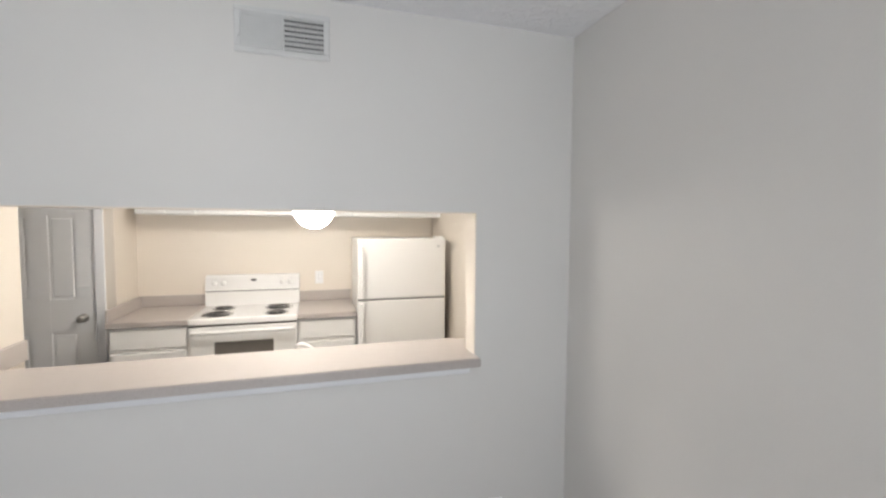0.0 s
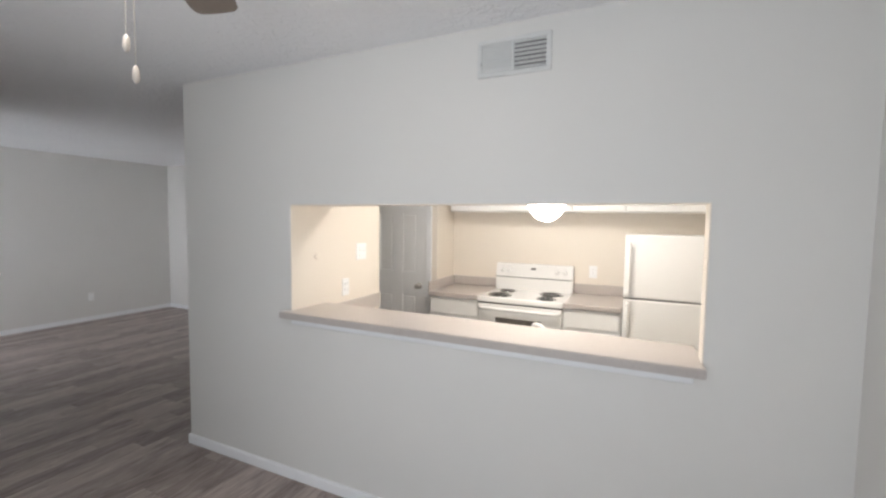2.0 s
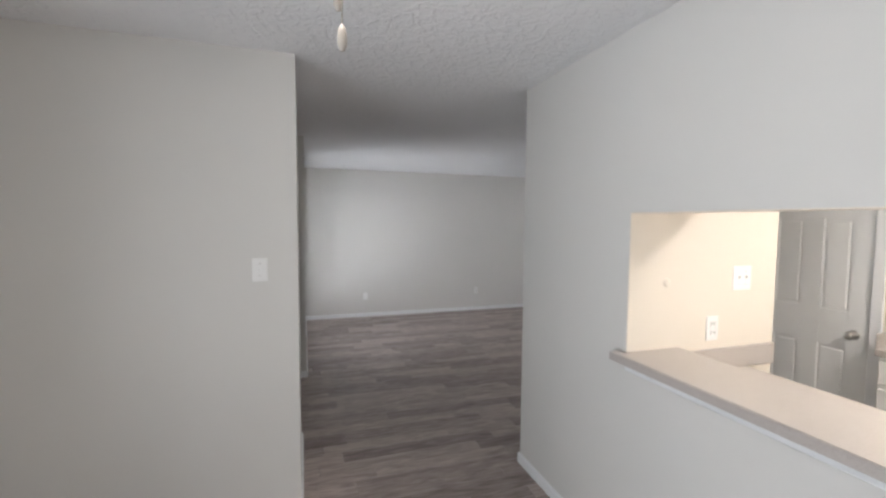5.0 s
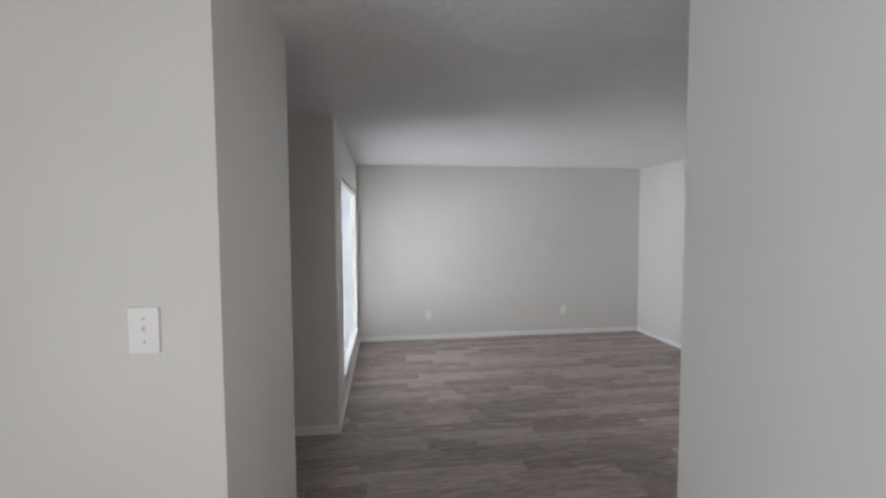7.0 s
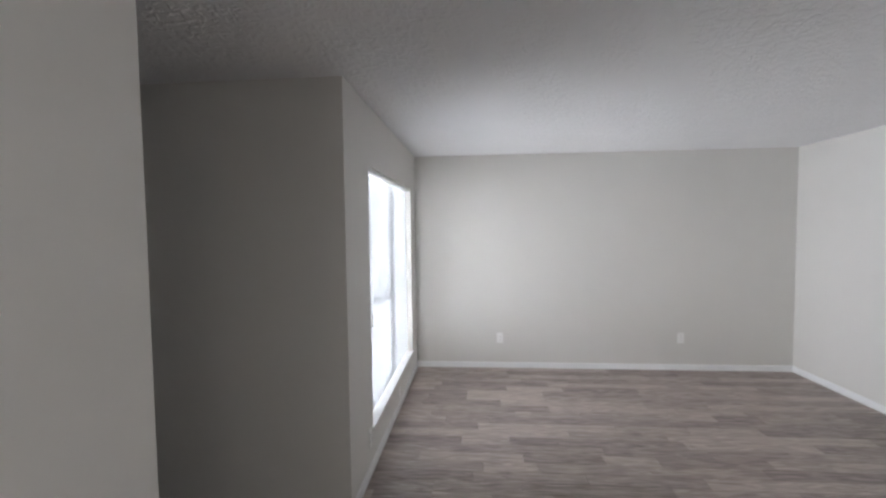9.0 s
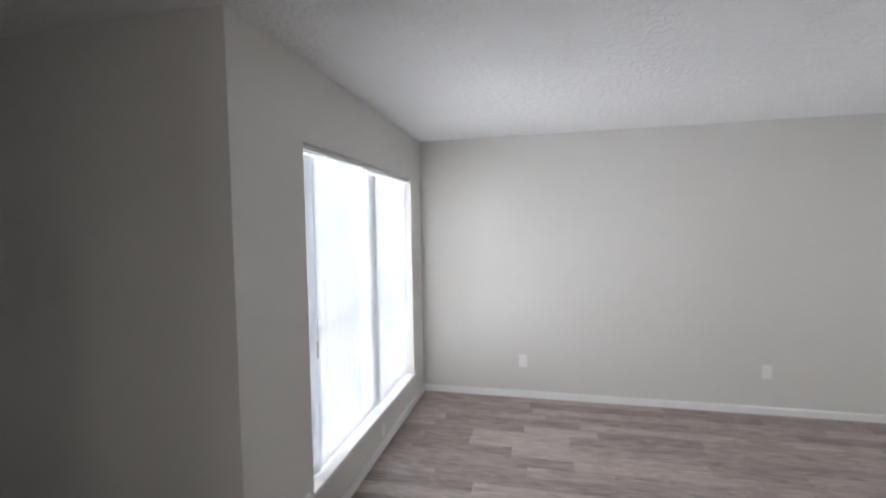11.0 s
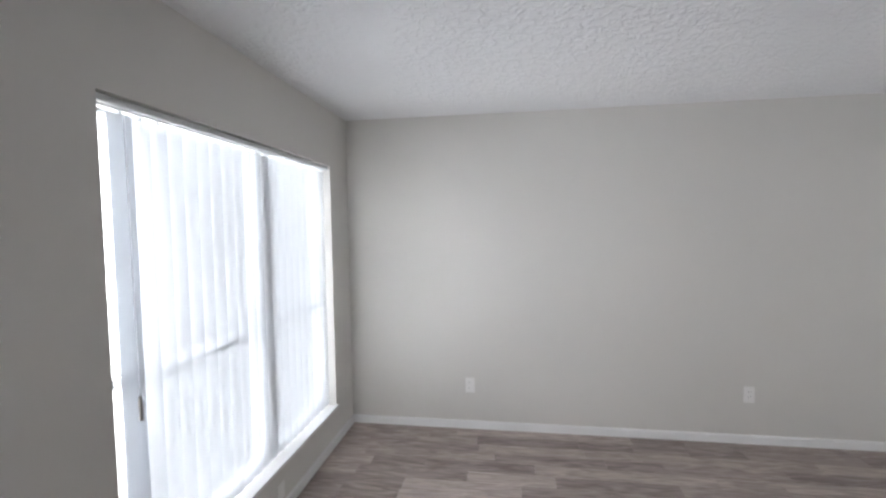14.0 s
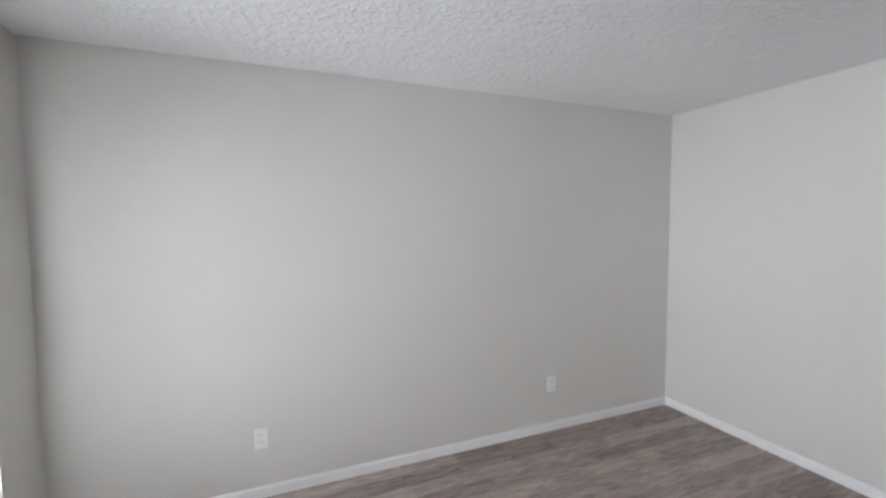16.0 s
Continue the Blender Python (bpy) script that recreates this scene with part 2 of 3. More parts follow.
CHAIN = material("bead_chain", (0.5, 0.47, 0.42), 0.35, metal=0.7)
VINYLF = material("white_vinyl_window_frame", (0.78, 0.79, 0.80), 0.4, vary=0.03, scale=8)
SLAT = slat_material()
BRASS = material("dark_bronze_hinge", (0.10, 0.085, 0.07), 0.45, metal=0.8, vary=0.2, scale=60)
SUBFLOOR = material("plank_joint_shadow", (0.045, 0.038, 0.034), 0.8, vary=0.1)
GLASS = bpy.data.materials.new("clear_glass")
GLASS.use_nodes = True
gb = GLASS.node_tree.nodes["Principled BSDF"]
gb.inputs["Transmission Weight"].default_value, gb.inputs["Roughness"].default_value, gb.inputs["IOR"].default_value = 1.0, 0.02, 1.45

# ---------------------------------------------------------------- plan (metres)
XE, XW = 3.483, -4.67            # dining east wall, living west wall
YN, YWIN = 2.817, -1.340         # living north wall, window wall
YS, YDOOR = -2.70, -2.73         # dining south wall, entry door wall
JX0, JX1, JY = -0.705, 0.12, -1.388   # closet block beside the passage
BUMPX = -2.05                    # return wall of the entry recess
OPX0, OPX1, OPZ0, OPZ1 = 0.934, 3.022, 0.985, 1.647   # pass-through opening
WX0, WX1, WZ0, WZ1 = -4.33, -2.562, 0.282, 2.040      # living window
KB, KW, KDOOR = 2.36, 0.938, 1.95    # kitchen back wall, west wall, door wall
T = 0.115


def wall(name, boxes, mat=WALL, label="greige painted wall with a light orange-peel texture"):
    bm = bmesh.new()
    for a, b in boxes:
        box(a, b, 0, bm)
    return single(name, bm, mat, label, "wall", "structure")


def pierced_wall(name, x0, x1, y0, y1, hole):
    """A wall along x with one opening (x, x, z, z) through it, as one connected mesh."""
    hx0, hx1, hz0, hz1 = hole
    bm = bmesh.new()
    rings = []
    for y in (y0, y1):
        outer = [bm.verts.new((x, y, z)) for x, z in ((x0, -0.005), (x1, -0.005), (x1, H), (x0, H))]
        inner = [bm.verts.new((x, y, z)) for x, z in ((hx0, hz0), (hx1, hz0), (hx1, hz1), (hx0, hz1))]
        rings.append((outer, inner))
    for k in range(4):
        j = (k + 1) % 4
        for o, i in rings:
            bm.faces.new((o[k], o[j], i[j], i[k]))
        for a, b in zip(rings[0], rings[1]):
            bm.faces.new((a[k], a[j], b[j], b[k]))
    return single(name, bm, WALL, "greige painted wall with a light orange-peel texture", "wall", "structure")


# floor slab and ceiling
floor = single("floor", box((XW - 0.2, YDOOR - 0.2, -0.16), (XE + 0.2, YN + 0.2, -0.005)), SUBFLOOR,
               "grey-brown wood-look vinyl plank floor", "floor", "structure")
single("ceiling", box((XW - 0.2, YDOOR - 0.2, H), (XE + 0.2, YN + 0.2, H + 0.12)), CEIL,
       "white ceiling with a knock-down plaster texture", "ceiling", "structure")

# walls
pierced_wall("wall_pass_through", 0, XE, 0, T, (OPX0, OPX1, OPZ0 - 0.004, OPZ1))
wall("wall_east", [((XE, YS - 0.3, -0.005), (XE + T, YN, H))])
wall("wall_closet_block", [((JX0, YDOOR, -0.005), (JX1, JY, H))])
wall("wall_entry", [((BUMPX - 0.0, YDOOR - T, -0.005), (-1.90, YDOOR, H)), ((-0.98, YDOOR - T, -0.005), (JX1, YDOOR, H)),
                    ((-1.90, YDOOR - T, 2.06), (-0.98, YDOOR, H))])
wall("wall_recess_return", [((BUMPX - T, YDOOR - T, -0.005), (BUMPX, YWIN - 0.16, H))])
pierced_wall("wall_window", XW, BUMPX, YWIN - 0.16, YWIN, (WX0, WX1, WZ0 - 0.024, WZ1))
wall("wall_west", [((XW - T, YWIN - 0.16, -0.005), (XW, YN, H))])
wall("wall_north", [((XW - T, YN, -0.005), (XE + T, YN + T, H))])
DW0, DW1, DZ0, DZ1 = 1.15, 3.15, 0.12, 2.05
pierced_wall("wall_south", JX1, XE, YS - T, YS, (DW0, DW1, DZ0, DZ1))
wall("wall_living_east", [((0, T, -0.005), (T, 0.92, H)), ((0, KDOOR + T, -0.005), (T, YN, H)), ((0, 0.92, 2.1), (T, KDOOR + T, H))])
wall("wall_kitchen_west", [((KW - T, T, -0.005), (KW, 0.92, H)), ((T, 0.92 - T, -0.005), (KW - T, 0.92, H))], CREAM,
     "warm beige painted kitchen wall")
wall("wall_kitchen_back", [((KW, KB, -0.005), (XE, KB + T, H)), ((KW - 0.06, KDOOR, -0.005), (KW + 0.005, KB + T, H))], CREAM,
     "warm beige painted kitchen back wall")
KDX0, KDX1, KDZ = 0.135, 0.825, 2.03
wall("wall_kitchen_door", [((KDX1, KDOOR, -0.005), (KW - 0.06, KDOOR + T, H)), ((T, KDOOR, KDZ), (KDX1, KDOOR + T, H))], CREAM,
     "warm beige painted wall round the white pantry door")
wall("wall_kitchen_east", [((XE - 0.014, T, -0.005), (XE, KB, H))], CREAM, "warm beige painted kitchen side wall")
KH = 2.2
wall("opening_lining", [((OPX0, 0.002, 1.0255), (OPX0 + 0.004, T, OPZ1)), ((OPX1 - 0.004, 0.002, 1.0255), (OPX1, T, OPZ1)),
                        ((OPX0 + 0.004, 0.002, OPZ1 - 0.004), (OPX1 - 0.004, T, OPZ1))], CREAM, "warm beige painted lining of the pass-through opening")
single("ceiling_kitchen", box((KW, 0.44, KH), (XE - 0.014, KB, KH + 0.03)), CEIL, "white lowered kitchen ceiling", "ceiling", "structure")
wall("wall_kitchen_soffit", [((KW, T, 1.70), (XE - 0.014, 0.44, H))], CREAM, "warm beige soffit over the sink")

# baseboards: a board with a rounded top edge
BBH, BBT = 0.064, 0.013


def baseboard(x0, y0, x1, y1, side):
    """Along a wall from (x0, y0) to (x1, y1), which runs along x or y; side: the way into the room."""
    sx, sy = side
    bm = bmesh.new()
    prof = [(0, 0), (BBT, 0), (BBT, BBH - 0.012), (BBT * 0.75, BBH - 0.003), (BBT * 0.35, BBH), (0, BBH)]
    ends = []
    for x, y in ((x0, y0), (x1, y1)):
        ends.append([bm.verts.new((x + sx * d, y + sy * d, z)) for d, z in prof])
    n = len(prof)
    for k in range(n):
        bm.faces.new((ends[0][k], ends[0][(k + 1) % n], ends[1][(k + 1) % n], ends[1][k]))
    bm.faces.new(ends[0])
    bm.faces.new(ends[1])
    return single("baseboard", bm, TRIM, "white painted baseboard along the foot of the wall", "baseboard", "structure")


baseboard(0 - BBT, 0, XE, 0, (0, -1))
baseboard(0, 0, 0, 0.92, (-1, 0))
baseboard(0, KDOOR + T, 0, YN, (-1, 0))
baseboard(XE, -BBT, XE, YS, (-1, 0))
baseboard(JX1, YS, JX1, JY, (1, 0))
baseboard(JX0 - BBT, JY, JX1 + BBT, JY, (0, 1))
baseboard(JX0, YDOOR, JX0, JY, (-1, 0))
baseboard(BUMPX, YDOOR, BUMPX, YWIN, (1, 0))
baseboard(XW + BBT, YWIN, BUMPX + BBT, YWIN, (0, 1))
baseboard(XW, YWIN, XW, YN, (1, 0))
baseboard(XW + BBT, YN, 0 - BBT, YN, (0, -1))
baseboard(JX1 + BBT, YS, XE - BBT, YS, (0, 1))


# ---------------------------------------------------------------- windows and blinds
def window(name, x0, x1, z0, z1, y, front, mull, label):
    """A vinyl window deep in its opening; mull: where the mullion post stands; front: how far it comes forward."""
    w = thing(name, ((x0 + x1) / 2, y, z0), label, "window", "", "structure")
    f = 0.045
    part("window_frame", box((x0, y - 0.03, z0), (x0 + f, y + 0.03, z1), 0.004), VINYLF, w)
    part("window_frame", box((x1 - f, y - 0.03, z0), (x1, y + 0.03, z1), 0.004), VINYLF, w)
    part("window_frame", box((x0 + f, y - 0.03, z1 - f), (x1 - f, y + 0.03, z1), 0.004), VINYLF, w)
    part("window_frame", box((x0 + f, y - 0.03, z0), (x1 - f, y + 0.03, z0 + f), 0.004), VINYLF, w)
    part("mullion", box((mull - 0.05, y - 0.03, z0 + f), (mull + 0.05, y + front, z1 - f), 0.004), VINYLF, w)
    zm = (z0 + z1) / 2 - 0.1
    for a, b in ((x0 + f, mull - 0.05), (mull + 0.05, x1 - f)):
        part("meeting_rail", box((a, y - 0.018, zm - 0.02), (b, y + 0.018, zm + 0.02), 0.003), VINYLF, w)
        for za, zb in ((z0 + f, zm - 0.02), (zm + 0.02, z1 - f)):
            p = part("pane", box((a, y - 0.003, za), (b, y + 0.003, zb)), GLASS, w)
            p.visible_shadow = False
    return w


win = window("window_1", WX0, WX1, WZ0, WZ1, YWIN - 0.125, 0.035, -3.578, "white vinyl double window in the living room wall")
# jamb lining post and stool
part("window_sill", box((WX0 - 0.03, YWIN - 0.16, WZ0 - 0.022), (WX1 + 0.012, YWIN + 0.012, WZ0), 0.004, None, 2), TRIM, win, "white painted window stool")
# Unseen window, added as an opening for the dining fill lamp.
window("window_2", DW0, DW1, DZ0, DZ1, YS - 0.06, 0.035, (DW0 + DW1) / 2, "unseen white vinyl window assumed in the dining room wall")


VANE = -13


def slat_bm(w, z0, z1, bow=0.004):
    """One vertical vane: a thin, slightly bowed strip with cut corners at its foot."""
    bm = bmesh.new()
    n = 6
    cols = []
    for k in range(n + 1):
        u = -w / 2 + w * k / n
        d = bow * (1 - (2 * k / n - 1) ** 2)
        foot = z0 + (0.012 if k in (0, n) else 0)
        cols.append([bm.verts.new((u, d + o, z)) for o in (0, 0.0012) for z in (foot, z1)])
    for a, b in zip(cols, cols[1:]):
        bm.faces.new((a[0], b[0], b[1], a[1]))
        bm.faces.new((a[2], a[3], b[3], b[2]))
    return bm


def vertical_blind(x0, x1, label):
    y = YWIN - 0.062
    v = thing("vertical_blind", ((x0 + x1) / 2, y, WZ0), label, "window blind")
    part("headrail", box((x0, y - 0.02, WZ1 - 0.034), (x1, y + 0.02, WZ1 - 0.008), 0.003), VINYLF, v)
    rng = random.Random(int(-x0 * 100))
    n = round((x1 - x0 - 0.18) / 0.074)
    first_x, step = x1 - 0.137, (x1 - x0 - 0.137 - 0.045) / (n - 1)
    # two vanes at the wand's end hang one behind the other
    places = [(first_x + 0.003, 0.006)] + [(first_x - k * step, 0.0) for k in range(n)]
    me = None
    for x, dy in places:
        if me is None:
            s = part("slat", slat_bm(0.080, WZ0 + 0.012, WZ1 - 0.044), SLAT, None)
            me = s.data
        else:
            s = new("slat", me)
        s.parent = v
        s.location = Vector((x, y + dy + rng.uniform(-0.001, 0.001), 0)) - Vector(v.location)
        s.rotation_euler = (0, 0, radians(VANE + rng.uniform(-1.2, 1.2)))
        if not dy:
            part("carrier", box((x - 0.006, y - 0.004, WZ1 - 0.048), (x + 0.006, y + 0.010, WZ1 - 0.034), 0.002), VINYLF, v)
    part("wand", tube([(x1 - 0.118, y + 0.040, WZ1 - 0.05), (x1 - 0.120, y + 0.042, 1.02)], 0.002, 6), VINYLF, v)
    part("wand_grip", lathe([(0.003, 0), (0.007, 0.006), (0.007, 0.085), (0.003, 0.09)], (x1 - 0.120, y + 0.042, 0.93), 10), NICKEL, v, "grey wand grip")
    return v


vertical_blind(WX0, WX1, "white translucent vertical blind with closed vanes and a wand")
val = thing("blind_valance", ((WX0 + WX1) / 2, YWIN - 0.02, WZ1 - 0.045), "narrow white valance strip along the window head", "valance")
part("strip", box((WX0 + 0.003, YWIN - 0.034, WZ1 - 0.031), (WX1 - 0.003, YWIN - 0.012, WZ1 - 0.006), 0.004), VINYLF, val)


# ---------------------------------------------------------------- doors
def panel_door(leaf_name, x0, x1, z0, z1, y0, y1, rows, parent, mat):
    """A moulded leaf facing -y: stiles and rails stand proud of sunk, raised-field panels."""
    st = 0.132 * (x1 - x0) / 0.76
    mid = (x0 + x1) / 2
    leaf = part(leaf_name, box((x0, y0 + 0.012, z0), (x1, y1, z1)), mat, parent)
    fr = bmesh.new()
    for a, b in ((x0, x0 + st), (mid - st / 2, mid + st / 2), (x1 - st, x1)):
        box((a, y0, z0), (b, y0 + 0.012, z1), 0, fr)
    zs = [z0] + [z for r in rows for z in r] + [z1]
    for k in range(0, len(zs), 2):
        for a, b in ((x0 + st, mid - st / 2), (mid + st / 2, x1 - st)):
            box((a, y0 + 0.0005, zs[k]), (b, y0 + 0.012, zs[k + 1]), 0, fr)
    part("stiles_and_rails", fr, mat, leaf)
    for za, zb in rows:
        for a, b in ((x0 + st, mid - st / 2), (mid + st / 2, x1 - st)):
            part("panel", box((a + 0.018, y0 + 0.003, za + 0.018), (b - 0.018, y0 + 0.013, zb - 0.018), 0.006), mat, leaf)
    return leaf


def casing(x0, x1, z1, y, side, w, parent, mat=TRIM):
    d = side * 0.016
    for a, b in ((x0 - w, x0), (x1, x1 + w)):
        part("casing", box((a, min(y, y + d), 0), (b, max(y, y + d), z1), 0.003), mat, parent)
    part("casing", box((x0 - w, min(y, y + d), z1), (x1 + w, max(y, y + d), z1 + w), 0.003), mat, parent)


def knob(x, y, z, side, parent):
    k = part("knob", lathe([(0.031, 0), (0.031, side * 0.006), (0.012, side * 0.012), (0.011, side * 0.03), (0.022, side * 0.036), (0.028, side * 0.05),
                            (0.024, side * 0.062), (0.010, side * 0.066)], (x, y, z), 24, "Y"), NICKEL, parent, "brushed nickel knob", True)
    return k


kd = thing("door_2", ((KDX0 + KDX1) / 2, KDOOR, 0), "closed white moulded panel door with a nickel knob", "door", "", "structure")
leaf = panel_door("leaf", KDX0 + 0.004, KDX1 - 0.004, 0.012, KDZ - 0.004, KDOOR + 0.012, KDOOR + 0.05,
                  [(0.22, 0.80), (1.04, 1.64), (1.74, 1.92)], kd, DOORW)
knob(0.738, KDOOR + 0.012, 0.90, -1, leaf)
part("casing", box((KDX1, KDOOR - 0.016, 0), (KDX1 + 0.058, KDOOR, KDZ + 0.05), 0.003), TRIM, kd)

ed = thing("door_1", (-1.44, YDOOR, 0), "closed white entry door in a shaded recess", "door", "", "structure")
leaf = part("leaf", box((-1.896, YDOOR - 0.075, 0.012), (-0.984, YDOOR - 0.03, 2.056), 0.003), DOORW, ed)
for z in (0.25, 1.06, 1.86):
    part("hinge", lathe([(0.006, 0), (0.008, 0.006), (0.008, 0.094), (0.006, 0.10)], (-1.893, YDOOR - 0.022, z - 0.05), 10), BRASS, leaf, "dark bronze hinge")
part("door_stop", box((-1.90, YDOOR - T, 0), (-1.897, YDOOR, 2.06)), TRIM, ed)
casing(-1.90, -0.98, 2.06, YDOOR, 1, 0.07, ed)
lk = part("deadbolt", lathe([(0.03, 0), (0.03, 0.012), (0.012, 0.018)], (-1.06, YDOOR - 0.03, 1.12), 20, "Y"), NICKEL, leaf)
part("knob", lathe([(0.031, 0), (0.012, 0.012), (0.011, 0.03), (0.028, 0.05), (0.010, 0.066)], (-1.06, YDOOR - 0.03, 0.95), 20, "Y"), NICKEL, leaf)


# ---------------------------------------------------------------- wall plates
def outlet(label):
    o = thing("electrical_outlet", (0, 0, 0), label, "outlet", "wall outlets")
    part("plate", box((-0.036, -0.006, -0.059), (0.036, 0, 0.059), 0.0025, None, 2), PLASTIC, o)
    for z in (-0.02, 0.02):
        r = part("receptacle", box((-0.017, -0.0085, z - 0.0145), (0.017, -0.0055, z + 0.0145), 0.004), PLASTIC, o)
        part("slot", box((-0.008, -0.0092, z - 0.003), (-0.006, -0.0084, z + 0.006)), DARKSLOT, r)
        part("slot", box((0.006, -0.0092, z - 0.003), (0.008, -0.0084, z + 0.006)), DARKSLOT, r)
    part("screw", lathe([(0.003, 0), (0.002, -0.001)], (0, -0.006, 0), 8, "Y"), PLASTIC, o)
    return o


def switch(gangs, label):
    s = thing("light_switch", (0, 0, 0), label, "light switch")
    w = 0.036 + 0.023 * (gangs - 1)
    part("plate", box((-w, -0.006, -0.059), (w, 0, 0.059), 0.0025, None, 2), PLASTIC, s)
    for g in range(gangs):
        x = (g - (gangs - 1) / 2) * 0.046
        c = part("collar", box((x - 0.006, -0.0075, -0.013), (x + 0.006, -0.0055, 0.013), 0.001), PLASTIC, s)
        part("toggle", box((x - 0.004, -0.017, 0.0), (x + 0.004, -0.007, 0.010), 0.002), PLASTIC, c)
        for z in (-0.03, 0.03):
            part("screw", lathe([(0.003, 0), (0.002, -0.001)], (x, -0.006, z), 8, "Y"), NICKEL, s)
    return s


first = outlet("white duplex outlet low on the greige wall")
first.matrix_basis = pose(XW, -0.374, 0.347, 0, 0, 90)
copy_thing(first, pose(XW, 1.629, 0.36, 0, 0, 90))
copy_thing(first, pose(-2.475, YWIN, 0.245, 0, 0, 180))
copy_thing(first, pose(3.125, 0, 0.30, 0, 0, 0))
kout = copy_thing(first, pose(KW, 0.50, 1.10, 0, 0, 90))
kout["label"] = "white duplex outlet above the beige kitchen counter"
kout = copy_thing(first, pose(2.385, KB, 1.105, 0, 0, 0))
kout["label"] = "white duplex outlet on the kitchen back wall"
sw = switch(1, "white single toggle switch beside the passage")
sw.matrix_basis = pose(JX1, -1.571, 1.351, 0, 0, 90)
sw2 = switch(2, "white double switch plate on the beige kitchen wall")
sw2.matrix_basis = pose(KW, 0.680, 1.337, 0, 0, 90)
bp = single("wall_plug", lathe([(0.020, 0), (0.020, -0.004), (0.014, -0.009), (0.004, -0.010)], (0, 0, 0), 20, "Y"), CREAM,
            "small round plug painted over on the beige kitchen wall", "wall plug")
bp.matrix_basis = pose(KW, 0.212, 1.331, 0, 0, 90)
bp = single("cover_plate", box((-0.036, -0.005, -0.045), (0.036, 0, 0.045), 0.003, None, 2), PLASTIC, "white blank cover plate under the window", "cover plate")
bp.matrix_basis = pose(-3.53, YWIN, 0.135, 0, 0, 180)

# ---------------------------------------------------------------- wall vent
vt = thing("wall_vent", (2.248, 0, 2.21), "white metal supply register high on the wall", "vent")
# No duct is modelled: a flat dark sheet paints the shade behind the slats.
part("backing", box((2.10, -0.004, 2.226), (2.393, -0.001, 2.36)), VENTD, vt, "dark sheet for the shade of the duct")
fr = bmesh.new()
for a, b in (((2.083, 2.211), (2.414, 2.231)), ((2.083, 2.356), (2.414, 2.374)), ((2.083, 2.231), (2.105, 2.356)), ((2.391, 2.231), (2.414, 2.356)),
             ((2.243, 2.231), (2.253, 2.356))):
    box((a[0], -0.014, a[1]), (b[0], 0, b[1]), 0.003, fr)
part("frame", fr, VENTW, vt)
for x0, x1, tilt in ((2.105, 2.243, 40), (2.253, 2.391, -38)):
    for k in range(7):
        z = 2.240 + k * 0.0182
        hw = 0.0108 if tilt > 0 else 0.0085
        bm = box((x0, -0.0009, -hw), (x1, 0.0009, hw))
        bmesh.ops.transform(bm, matrix=pose(0, -0.008, z, tilt), verts=bm.verts)
        part("slat", bm, VENTW, vt)
for k in range(11):
    x = 2.262 + k * 0.012
    part("fin", box((x - 0.001, -0.0055, 2.232), (x + 0.001, -0.0042, 2.356)), VENTW, vt)
part("lever", box((2.096, -0.026, 2.262), (2.101, -0.012, 2.275), 0.001), VENTW, vt)

# ---------------------------------------------------------------- ceiling fan
FX, FY = 1.80, -1.31
fan = thing("ceiling_fan", (FX, FY, H), "hugger ceiling fan with five grey-brown blades and a lit bowl", "ceiling fan")
part("canopy", lathe([(0.075, H), (0.078, H - 0.015), (0.10, H - 0.04), (0.105, H - 0.06)], (FX, FY, 0), 36), NICKEL, fan, "brushed nickel canopy", True)
part("motor", lathe([(0.105, H - 0.06), (0.125, H - 0.075), (0.13, H - 0.135), (0.115, H - 0.155), (0.07, H - 0.16), (0.068, H - 0.20)], (FX, FY, 0), 36), NICKEL, fan,
     "brushed nickel motor housing", True)
part("fitter", lathe([(0.068, 2.245), (0.115, 2.238), (0.122, 2.222), (0.12, 2.214)], (FX, FY, 0), 36), NICKEL, fan, "brushed nickel ring", True)
bowl = [(0.120 * math.cos(a), 2.222 - 0.098 * math.sin(a)) for a in [radians(d) for d in range(0, 88, 8)]]
part("bowl", lathe(bowl + [(0.006, 2.1238)], (FX, FY, 0), 40), BOWL, fan, "lit frosted glass bowl", True)
part("finial", lathe([(0.032, 2.130), (0.035, 2.124), (0.028, 2.114), (0.010, 2.107), (0.012, 2.098), (0.004, 2.088)], (FX, FY, 0), 24), NICKEL, fan, "brushed nickel finial", True)


def blade_bm(angle):
    bm = bmesh.new()
    out = [(0.155, 0.05), (0.20, 0.057), (0.36, 0.064), (0.48, 0.070), (0.515, 0.066), (0.534, 0.050), (0.538, 0.02)]
    rim = [(x, w) for x, w in out] + [(x, -w) for x, w in reversed(out)]
    top = [bm.verts.new((x, y, 0.003)) for x, y in rim]
    bot = [bm.verts.new((x, y, -0.003)) for x, y in rim]
    bm.faces.new(top)
    bm.faces.new(bot[::-1])
    for k in range(len(rim)):
        bm.faces.new((top[k], bot[k], bot[(k + 1) % len(rim)], top[(k + 1) % len(rim)]))
    bmesh.ops.transform(bm, matrix=pose(FX, FY, 2.243, 0, 0, angle) @ pose(0, 0, 0, -11), verts=bm.verts)
    return bm


